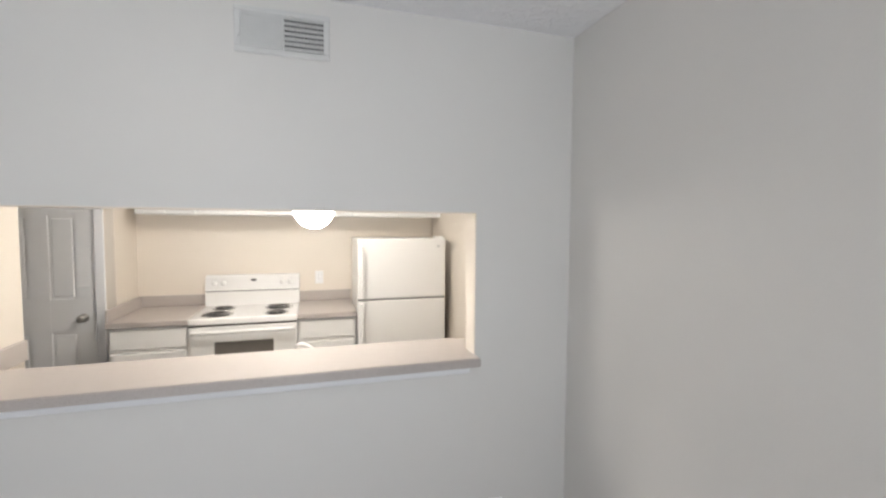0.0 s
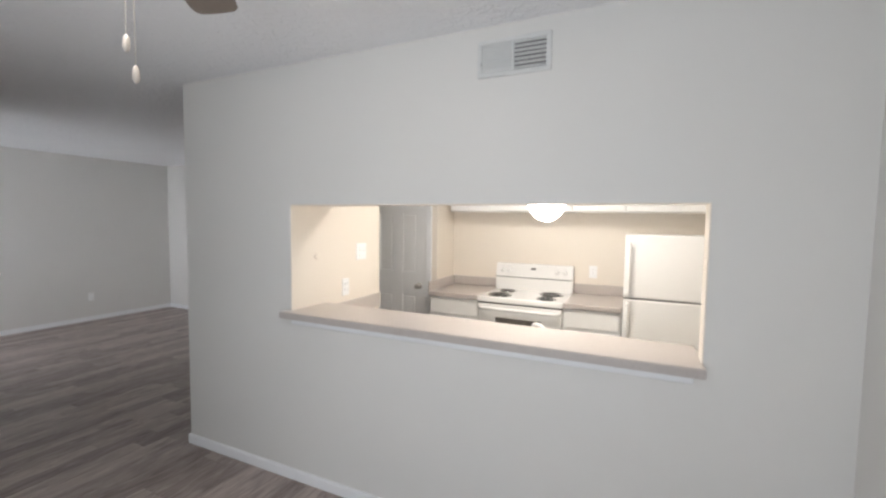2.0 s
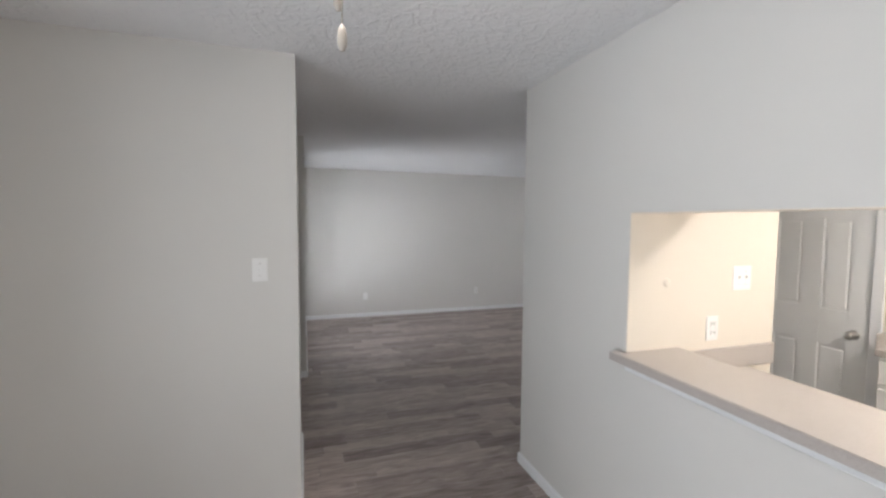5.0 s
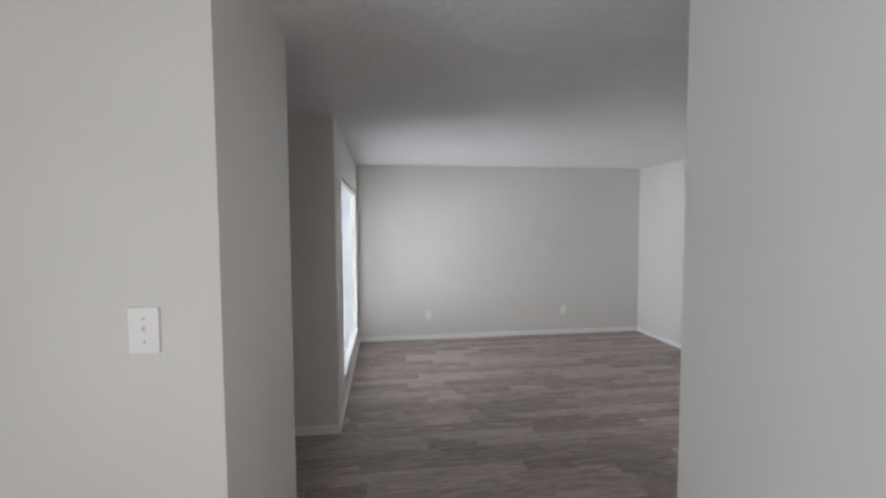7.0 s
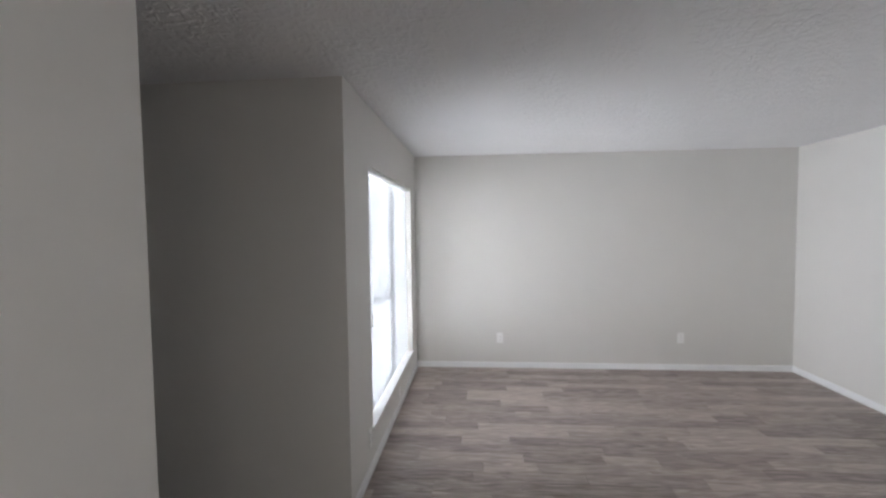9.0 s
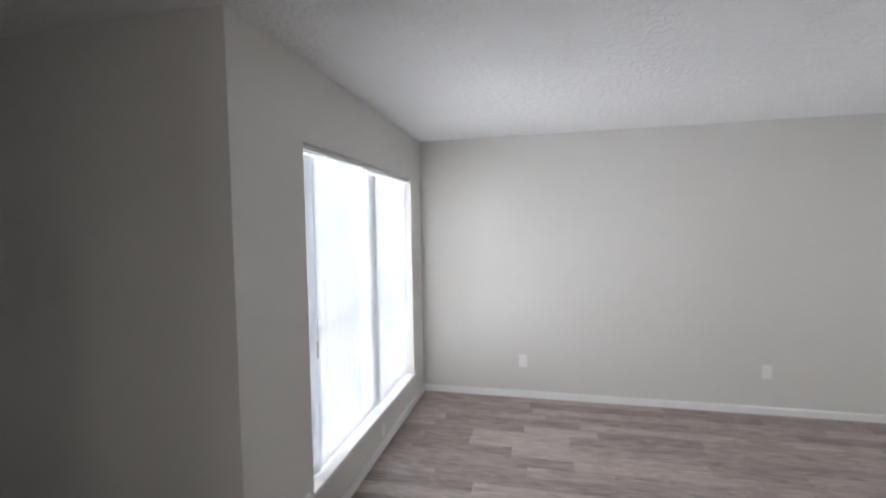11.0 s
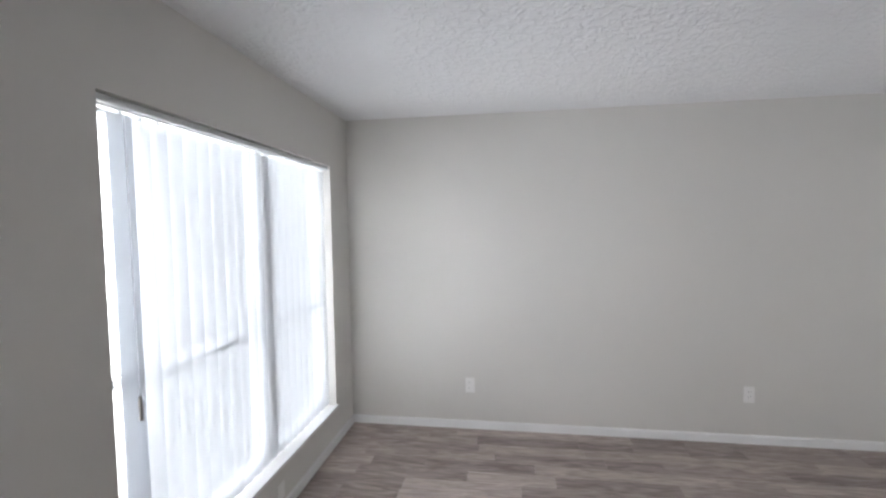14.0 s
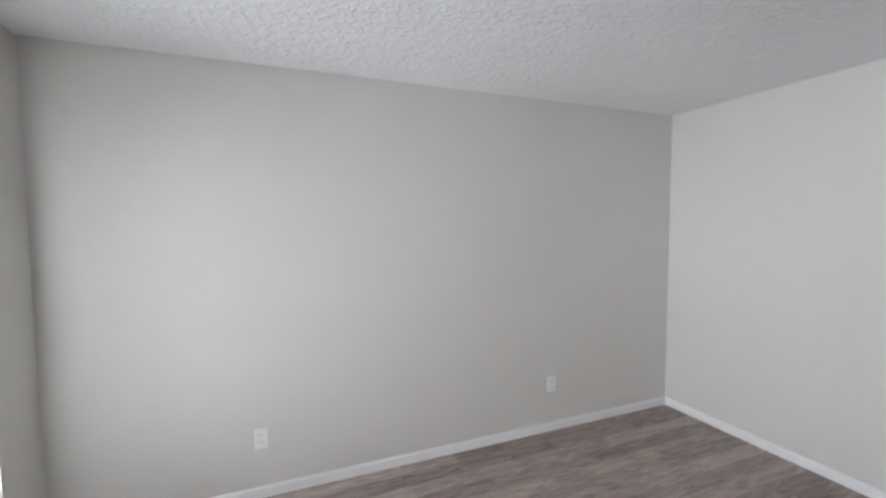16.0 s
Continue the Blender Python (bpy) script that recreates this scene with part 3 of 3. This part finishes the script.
for k in range(5):
    ang = 125 + 72 * k
    bl = part("blade", blade_bm(ang), BLADE, fan, "grey-brown wood-look blade")
    bm = box((0.09, -0.018, -0.009), (0.21, 0.018, -0.004), 0.002)
    box((0.19, -0.035, -0.0085), (0.225, 0.035, -0.0038), 0.0015, bm)
    bmesh.ops.transform(bm, matrix=pose(FX, FY, 2.243, 0, 0, ang) @ pose(0, 0, 0, -11), verts=bm.verts)
    part("blade_iron", bm, NICKEL, bl, "brushed nickel bracket")
for x, y, z in ((FX - 0.030, FY + 0.001, 1.918), (FX - 0.004, FY + 0.004, 1.85)):
    bm = tube([(x, y, 2.10), (x, y, z + 0.035)], 0.0009, 6)
    zz = 2.095
    while zz > z + 0.04:
        bmesh.ops.create_icosphere(bm, subdivisions=1, radius=0.0017, matrix=Matrix.Translation((x, y, zz)))
        zz -= 0.0085
    ch = part("pull_chain", bm, CHAIN, fan, "bead pull chain")
    part("fob", lathe([(0.002, z + 0.036), (0.005, z + 0.032), (0.007, z + 0.02), (0.007, z + 0.008), (0.004, z), (0.001, z - 0.001)], (x, y, 0), 14), FOB, ch, "pale wooden fob", True)

# ---------------------------------------------------------------- bar counter
bar = thing("bar_counter", (1.97, 0.12, 0.985), "beige laminate bar top through the wall opening", "counter")
bm = bmesh.new()
rim = [(0.894, -0.055), (OPX1 + 0.006, -0.055), (OPX1 + 0.006, -0.001), (OPX1 - 0.001, -0.001), (OPX1 - 0.001, 0.30), (OPX0 + 0.001, 0.30), (OPX0 + 0.001, -0.001), (0.894, -0.001)]
up = bm.faces.new([bm.verts.new((x, y, 1.025)) for x, y in rim])
ext = bmesh.ops.extrude_face_region(bm, geom=[up])
bmesh.ops.translate(bm, verts=[g for g in ext["geom"] if isinstance(g, bmesh.types.BMVert)], vec=(0, 0, -0.039))
bmesh.ops.bevel(bm, geom=[e for e in bm.edges if e.verts[0].co.z == e.verts[1].co.z], offset=0.004, segments=2, affect="EDGES")
part("bar_top", bm, LAMINATE, bar)
part("trim_strip", box((0.952, -0.020, 0.952), (2.992, 0, 0.984), 0.003), TRIM, bar, "white painted strip under the bar top")


# ---------------------------------------------------------------- kitchen
def base_cabinet(x0, x1, label):
    c = thing("base_cabinet", ((x0 + x1) / 2, 2.06, 0), label, "cabinet", "white base cabinets")
    part("body", box((x0, 1.775, 0.09), (x1, KB, 0.855)), CABINET, c)
    part("toe_kick", box((x0, 1.84, 0), (x1, 1.86, 0.09)), CABINET, c)
    part("drawer_front", box((x0 + 0.012, 1.757, 0.69), (x1 - 0.012, 1.775, 0.835), 0.005), CABINET, c)
    d = part("cabinet_door", box((x0 + 0.012, 1.757, 0.11), (x1 - 0.012, 1.775, 0.665), 0.005), CABINET, c)
    part("raised_panel", box((x0 + 0.07, 1.752, 0.17), (x1 - 0.07, 1.758, 0.605), 0.003), CABINET, d)
    return c


def worktop(x0, x1, sides, label):
    w = thing("worktop", ((x0 + x1) / 2, 2.05, 0.855), label, "worktop", "beige laminate worktops")
    part("slab", box((x0, 1.735, 0.855), (x1, KB, 0.895), 0.005, None, 2), LAMINATE, w)
    part("backsplash", box((x0, KB - 0.02, 0.8955), (x1, KB, 0.985), 0.003), LAMINATE, w)
    for s in sides:
        part("backsplash", box((s, 1.74, 0.8955), (s + 0.018, KB - 0.0205, 0.985), 0.003), LAMINATE, w)
    return w


base_cabinet(0.955, 1.4565, "white base cabinet with drawer beside the stove")
base_cabinet(2.2165, 2.665, "white base cabinet between stove and refrigerator")
worktop(0.953, 1.4565, (0.953,), "beige laminate worktop in the kitchen corner")
worktop(2.2165, 2.668, (), "beige laminate worktop between stove and refrigerator")

xs = [0.955, 1.455, 2.225, 2.66, XE - 0.016]
for k, (a, b) in enumerate(zip(xs, xs[1:])):
    u = thing("wall_cabinet", ((a + b) / 2, 2.2, 1.662), "white wall cabinet over the kitchen worktop", "cabinet", "white wall cabinets")
    x0c = a if k else 1.032
    part("body", box((x0c + 0.001, 2.075, 1.662), (b - 0.001, KB, KH - 0.001)), CABINET, u)
    m2 = (x0c + b) / 2
    for p, q in ((x0c + 0.006, m2 - 0.002), (m2 + 0.002, b - 0.006)):
        d = part("cabinet_door", box((p, 2.055, 1.666), (q, 2.074, KH - 0.03), 0.003), CABINET, u)
        part("raised_panel", box((p + 0.05, 2.050, 1.73), (q - 0.05, 2.056, KH - 0.09), 0.003), CABINET, d)

# stove
S0, S1 = 1.459, 2.214
st = thing("stove", ((S0 + S1) / 2, 2.03, 0), "white electric coil stove with a raised control panel", "stove")
part("body", box((S0, 1.775, 0.03), (S1, 2.33, 0.834), 0.004), ENAMEL, st)
part("cooktop", box((S0 - 0.002, 1.725, 0.846), (S1 + 0.002, 2.30, 0.893), 0.012, None, 3), ENAMEL, st, "white enamel cooktop")
# Near-black filler paints the shade in the gap below the cooktop.
part("shadow_gap", box((S0 + 0.004, 1.74, 0.833), (S1 - 0.004, 2.29, 0.848)), DARKSLOT, st, "dark strip for the shade under the cooktop")
bm = bmesh.new()
pr = [(2.262, 0.892), (2.262, 1.02), (2.272, 1.03), (2.285, 1.135), (2.298, 1.152), (2.335, 1.152), (2.345, 1.14), (2.345, 0.892)]
e0 = [bm.verts.new((S0, y, z)) for y, z in pr]
e1 = [bm.verts.new((S1, y, z)) for y, z in pr]
for k in range(len(pr)):
    bm.faces.new((e0[k], e0[(k + 1) % len(pr)], e1[(k + 1) % len(pr)], e1[k]))
bm.faces.new(e0)
bm.faces.new(e1)
bmesh.ops.bevel(bm, geom=[e for e in bm.edges if abs(e.verts[0].co.x - e.verts[1].co.x) < 0.001], offset=0.006, segments=2, affect="EDGES")
bg = part("control_panel", bm, ENAMEL, st, "white raised control panel")
part("seam", box((S0 + 0.006, 2.2605, 1.014), (S1 - 0.006, 2.264, 1.021)), DARKSLOT, bg, "dark seam")
part("clock", box((1.815, 2.277, 1.098), (1.860, 2.2835, 1.115), 0.001), DARKSLOT, bg, "small dark clock window")
for x in (1.53, 1.60, 2.07, 2.14):
    k1 = part("knob", lathe([(0.022, 0), (0.021, -0.012), (0.017, -0.022), (0.006, -0.023)], (x, 2.279, 1.085), 20, "Y"), ENAMEL, bg, "white control knob", True)
    part("pointer", box((x - 0.003, 2.253, 1.072), (x + 0.003, 2.2575, 1.100), 0.001), ENAMEL, k1)
    part("marking", box((x - 0.016, 2.2815, 1.118), (x + 0.016, 2.2835, 1.121)), VENTW, bg)
for bx, by, br in ((1.632, 1.862, 0.098), (1.632, 2.112, 0.076), (2.055, 2.085, 0.098), (2.055, 1.842, 0.076)):
    b1 = part("burner", lathe([(br + 0.012, 0.893), (br + 0.014, 0.897), (br + 0.004, 0.896), (br * 0.6, 0.8935)], (bx, by, 0), 32), CHROME, st, "chrome drip pan", True)
    pts = []
    for k in range(76):
        a = k * 2 * math.pi / 21
        r = 0.022 + (br - 0.028) * k / 75
        pts.append((bx + r * math.cos(a), by + r * math.sin(a), 0.904))
    part("coil", tube(pts, 0.0038, 6), BLACKMETAL, b1, "dark grey spiral heating coil")
od = part("oven_door", box((S0 + 0.006, 1.735, 0.22), (S1 - 0.006, 1.775, 0.832), 0.008, None, 2), ENAMEL, st)
part("oven_window", box((1.632, 1.731, 0.50), (2.040, 1.7355, 0.715), 0.003), OVENGLASS, od, "dark oven window")
bm = tube([(S0 + 0.03, 1.735, 0.79), (S0 + 0.035, 1.705, 0.795), (S0 + 0.06, 1.692, 0.797), (1.83, 1.688, 0.797), (S1 - 0.06, 1.692, 0.797), (S1 - 0.035, 1.705, 0.795), (S1 - 0.03, 1.735, 0.79)], 0.014, 12)
part("handle", bm, ENAMEL, od, "white curved handle", True)
part("storage_drawer", box((S0 + 0.006, 1.738, 0.05), (S1 - 0.006, 1.775, 0.205), 0.006), ENAMEL, st)

# refrigerator
F0, F1, FT, FS = 2.675, 3.405, 1.482, 0.985
fg = thing("refrigerator", ((F0 + F1) / 2, 2.0, 0), "white top-freezer refrigerator beside the worktop", "refrigerator")
part("body", box((F0 + 0.004, 1.775, 0.02), (F1 - 0.004, 2.33, FT - 0.006), 0.006), FRIDGE, fg)
for z0, z1, nm in ((0.09, FS - 0.006, "refrigerator_door"), (FS + 0.006, FT, "freezer_door")):
    dr = part(nm, box((F0, 1.705, z0), (F1, 1.765, z1), 0.014, None, 3), FRIDGE, fg)
    za, zb = (FS - 0.36, FS - 0.03) if z1 < FS else (FS + 0.035, FT - 0.06)
    part("handle", box((F0 + 0.018, 1.662, za), (F0 + 0.046, 1.708, zb), 0.010, None, 3), FRIDGE, dr, "white moulded handle")
part("gasket", box((F0 + 0.012, 1.764, 0.09), (F1 - 0.012, 1.777, FT - 0.004)), VENTD, fg, "grey door gasket")
# Dark filler between the two doors paints the shade of their gap.
part("divider", box((F0 + 0.006, 1.715, FS - 0.007), (F1 - 0.006, 1.77, FS + 0.007)), VENTD, fg, "dark strip for the shade between the doors")
part("hinge_cover", box((F1 - 0.09, 1.72, FT - 0.002), (F1 - 0.015, 1.80, FT + 0.016), 0.006), FRIDGE, fg)
part("badge", box((F1 - 0.075, 1.7035, FT - 0.075), (F1 - 0.05, 1.7055, FT - 0.055), 0.001), VENTW, fg, "small grey badge")

# sink run behind the bar
sc = thing("sink_cabinet", (2.0, 0.42, 0), "white sink cabinet under the bar opening", "cabinet")
part("body", box((KW + 0.001, T + 0.001, 0.09), (XE - 0.016, 0.70, 0.855)), CABINET, sc)
part("toe_kick", box((KW + 0.001, 0.60, 0), (XE - 0.016, 0.62, 0.09)), CABINET, sc)
for k in range(4):
    a = KW + 0.02 + k * 0.62
    part("cabinet_door", box((a, 0.70, 0.12), (a + 0.60, 0.718, 0.835), 0.004), CABINET, sc)
wt = thing("sink_worktop", (2.0, 0.42, 0.855), "beige laminate worktop with a sink", "worktop")
bm = bmesh.new()
box((KW + 0.001, T + 0.001, 0.8555), (1.95, 0.735, 0.895), 0.004, bm)
box((2.55, T + 0.001, 0.8555), (XE - 0.016, 0.735, 0.895), 0.004, bm)
box((1.95, T + 0.001, 0.8555), (2.55, 0.43, 0.895), 0.003, bm)
box((1.95, 0.66, 0.8555), (2.55, 0.735, 0.895), 0.003, bm)
part("slab", bm, LAMINATE, wt)
part("backsplash", box((KW + 0.001, 0.305, 0.8955), (KW + 0.019, 0.915, 1.000), 0.003), LAMINATE, wt)
sk = thing("kitchen_sink", (2.25, 0.55, 0.87), "steel kitchen sink under the bar", "sink")
bm = bmesh.new()
for a, b in (((1.955, 0.435, 0.70), (1.965, 0.655, 0.90)), ((2.535, 0.435, 0.70), (2.545, 0.655, 0.90)), ((1.965, 0.435, 0.70), (2.535, 0.445, 0.90)),
             ((1.965, 0.645, 0.70), (2.535, 0.655, 0.90)), ((1.955, 0.435, 0.69), (2.545, 0.655, 0.70))):
    box(a, b, 0, bm)
part("basin", bm, CHROME, sk)
fc = thing("faucet", (2.35, 0.40, 0.895), "white kitchen faucet arching behind the bar", "faucet")
arc = [(2.35, 0.40, 0.90), (2.352, 0.40, 0.94), (2.345, 0.405, 0.970), (2.328, 0.415, 0.992), (2.305, 0.43, 1.003), (2.283, 0.443, 1.004), (2.268, 0.452, 0.996), (2.262, 0.456, 0.982)]
part("spout", tube(arc, 0.012, 12), ENAMEL, fc, "white curved spout", True)
part("base", lathe([(0.03, 0.895), (0.03, 0.903), (0.018, 0.912)], (2.35, 0.40, 0), 20), ENAMEL, fc, "", True)

# lamps of the kitchen
lm = thing("sink_light", (2.35, 0.30, 1.70), "lit white glass dome light over the sink", "ceiling light")
part("canopy", lathe([(0.100, 1.70), (0.105, 1.694), (0.101, 1.682)], (2.35, 0.30, 0), 36), TRIM, lm, "white metal ring", True)
part("dome", lathe([(0.096 * math.cos(a), 1.684 - 0.113 * math.sin(a)) for a in [radians(d) for d in range(0, 90, 9)]] + [(0.004, 1.571)], (2.35, 0.30, 0), 36), DOME, lm,
     "lit white glass dome", True)
KLX, KLY = 2.1, 1.0
kl = thing("kitchen_light", (KLX, KLY, KH), "flush white ceiling light of the kitchen", "ceiling light")
part("pan", lathe([(0.19, KH), (0.195, KH - 0.02), (0.185, KH - 0.05)], (KLX, KLY, 0), 36), TRIM, kl, "", True)
part("diffuser", lathe([(0.18, KH - 0.05), (0.17, KH - 0.08), (0.10, KH - 0.105), (0.01, KH - 0.112)], (KLX, KLY, 0), 36), DIFFUSER, kl, "lit frosted diffuser", True)

# ---------------------------------------------------------------- outside the living room window
GROUND = material("mown_grass", (0.075, 0.10, 0.045), 0.9, vary=0.3, scale=3, grain=0.5, grain_scale=40, depth=0.02)
PAVE = material("pale_concrete", (0.36, 0.355, 0.34), 0.85, vary=0.1, scale=2, grain=0.3, grain_scale=60)
SIDING = material("beige_siding", (0.45, 0.435, 0.41), 0.7, vary=0.05, scale=1)
ROOFM = material("grey_shingle", (0.30, 0.29, 0.28), 0.9, vary=0.2, scale=8)
CARRED = material("red_car_paint", (0.50, 0.09, 0.08), 0.25, vary=0.05, coat=0.6)
# Pale grey base colour stands in for the sky reflected in the glass.
CARGLASS = material("car_glass_painted_sky_sheen", (0.30, 0.32, 0.34), 0.1)
RUBBER = material("tyre_rubber", (0.02, 0.02, 0.02), 0.8)
single("ground", box((-400, -800, -0.5), (400, 300, -0.2)), GROUND, "mown lawn reaching the horizon", "ground", "structure")
single("pavement", box((-40, -20.5, -0.2), (30, -2.9, -0.14), 0.01), PAVE, "pale concrete forecourt in front of the windows", "pavement", "structure")
nb = thing("neighbour_building", (-16, -24, -0.2), "beige two-storey apartment building across the car park", "building")
part("wall", box((-40, -30, -0.2), (8, -22, 5.4)), SIDING, nb)
bm = box((-40.6, -30.6, 5.4), (8.6, -21.4, 5.6))
for v in bm.verts:
    if v.co.z > 5.5:
        v.co.y, v.co.z = -26 + (v.co.y + 26) * 0.05, 7.6
part("roof", bm, ROOFM, nb)
for k in range(10):
    for z in (0.7, 3.3):
        x = -38 + k * 4.6
        wf = part("window", box((x, -22.0, z), (x + 1.6, -21.94, z + 1.4), 0.01), VINYLF, nb)
        # Panes share the siding colour so that they hardly stand out.
        part("pane", box((x + 0.08, -21.95, z + 0.08), (x + 1.52, -21.925, z + 1.32)), SIDING, wf, "pale pane in the colour of the siding")
car = thing("parked_car", (-10.6, -10.5, -0.14), "red parked car on the pale concrete forecourt", "car")
bm = bmesh.new()
pr = [(-2.2, 0.25), (2.2, 0.25), (2.25, 0.62), (1.35, 0.86), (-1.9, 0.92), (-2.2, 0.8)]
e0 = [bm.verts.new((-10.6 + x, -11.35, z - 0.17)) for x, z in pr]
e1 = [bm.verts.new((-10.6 + x, -9.65, z - 0.17)) for x, z in pr]
for k in range(len(pr)):
    bm.faces.new((e0[k], e0[(k + 1) % len(pr)], e1[(k + 1) % len(pr)], e1[k]))
bm.faces.new(e0)
bm.faces.new(e1)
bmesh.ops.bevel(bm, geom=bm.edges[:], offset=0.06, segments=2, affect="EDGES")
part("car_body", bm, CARRED, car)
bm = box((-12.2, -11.2, 0.72), (-9.5, -9.8, 1.28))
for v in bm.verts:
    if v.co.z > 1:
        v.co.x = -10.9 + (v.co.x + 10.9) * 0.62
        v.co.y = -10.5 + (v.co.y + 10.5) * 0.82
bmesh.ops.bevel(bm, geom=bm.edges[:], offset=0.05, segments=2, affect="EDGES")
part("cabin", bm, CARGLASS, car)
for x in (-11.95, -9.2):
    for y in (-11.25, -9.75):
        wl = part("wheel", lathe([(0.2, -0.09), (0.31, -0.08), (0.32, 0), (0.31, 0.08), (0.2, 0.09)], (x, y, 0.15), 24, "Y"), RUBBER, car, "black tyre", True)
        part("rim", lathe([(0.2, -0.095), (0.19, 0), (0.2, 0.095)], (x, y, 0.15), 20, "Y"), CHROME, wl)

# ---------------------------------------------------------------- floor planks, last
PLANK = plank_material("grey_brown_plank", False)
PLANKS_REST = plank_material("grey_brown_plank_far", True)
PW, GAP = 0.118, 0.0012
LENGTHS = (0.366, 0.366, 0.55, 0.732, 0.732, 0.915, 1.1)
plank_cache = {}


def plank_verts(w, n):
    c = 0.0015
    o = [(-w / 2, -n / 2), (w / 2, -n / 2), (w / 2, n / 2), (-w / 2, n / 2)]
    i = [(-w / 2 + c, -n / 2 + c), (w / 2 - c, -n / 2 + c), (w / 2 - c, n / 2 - c), (-w / 2 + c, n / 2 - c)]
    verts = [(x, y, -0.006) for x, y in o] + [(x, y, -0.0012) for x, y in o] + [(x, y, 0) for x, y in i]
    faces = [(8, 9, 10, 11)]
    for k in range(4):
        j = (k + 1) % 4
        faces += [(k, j, 4 + j, 4 + k), (4 + k, 4 + j, 8 + j, 8 + k)]
    return verts, faces


rng = random.Random(7)
rows = []
x = XW
while x < XE - 0.01:
    w = min(PW, XE - x)
    for edge in (BUMPX, JX0, 0.0, JX1):
        if x < edge - 0.004 < x + w:
            w = edge - x
    m = x + w / 2
    if m < BUMPX:
        y0, y1 = YWIN, YN
    elif m < JX0:
        y0, y1 = YDOOR, YN
    elif m < 0:
        y0, y1 = JY, YN
    elif m < JX1:
        y0, y1 = JY, 0.0
    else:
        y0, y1 = YS, 0.0
    rows.append((x, w, y0, y1))
    x += w
count = 0
rest_v, rest_f = [], []
for x, w, y0, y1 in rows:
    y = y0 - rng.uniform(0, 0.7)
    while y < y1 - 0.005:
        n = rng.choice(LENGTHS)
        a, b = max(y, y0), min(y + n, y1)
        y += n
        if b - a < 0.02:
            continue
        cx, cy, n2 = x + w / 2, (a + b) / 2, round(b - a - GAP, 3)
        if cx < -0.9 and count < 300:
            key = (round(w, 3), n2)
            if key not in plank_cache:
                vs, fs = plank_verts(w - GAP, n2)
                me = bpy.data.meshes.new("plank")
                me.from_pydata(vs, [], fs)
                me.materials.append(PLANK)
                plank_cache[key] = me
            p = new("plank", plank_cache[key])
            p.parent = floor
            p.location = (cx, cy, 0)
            count += 1
        else:
            vs, fs = plank_verts(w - GAP, n2)
            k0 = len(rest_v)
            rest_v += [(vx + cx, vy + cy, vz) for vx, vy, vz in vs]
            rest_f += [tuple(k0 + q for q in f) for f in fs]
me = bpy.data.meshes.new("planks")
me.from_pydata(rest_v, [], rest_f)
me.materials.append(PLANKS_REST)
rest = new("planks", me)
rest.parent = floor
rest["kind"] = "stuff"
rest["label"] = "grey-brown wood-look vinyl planks"
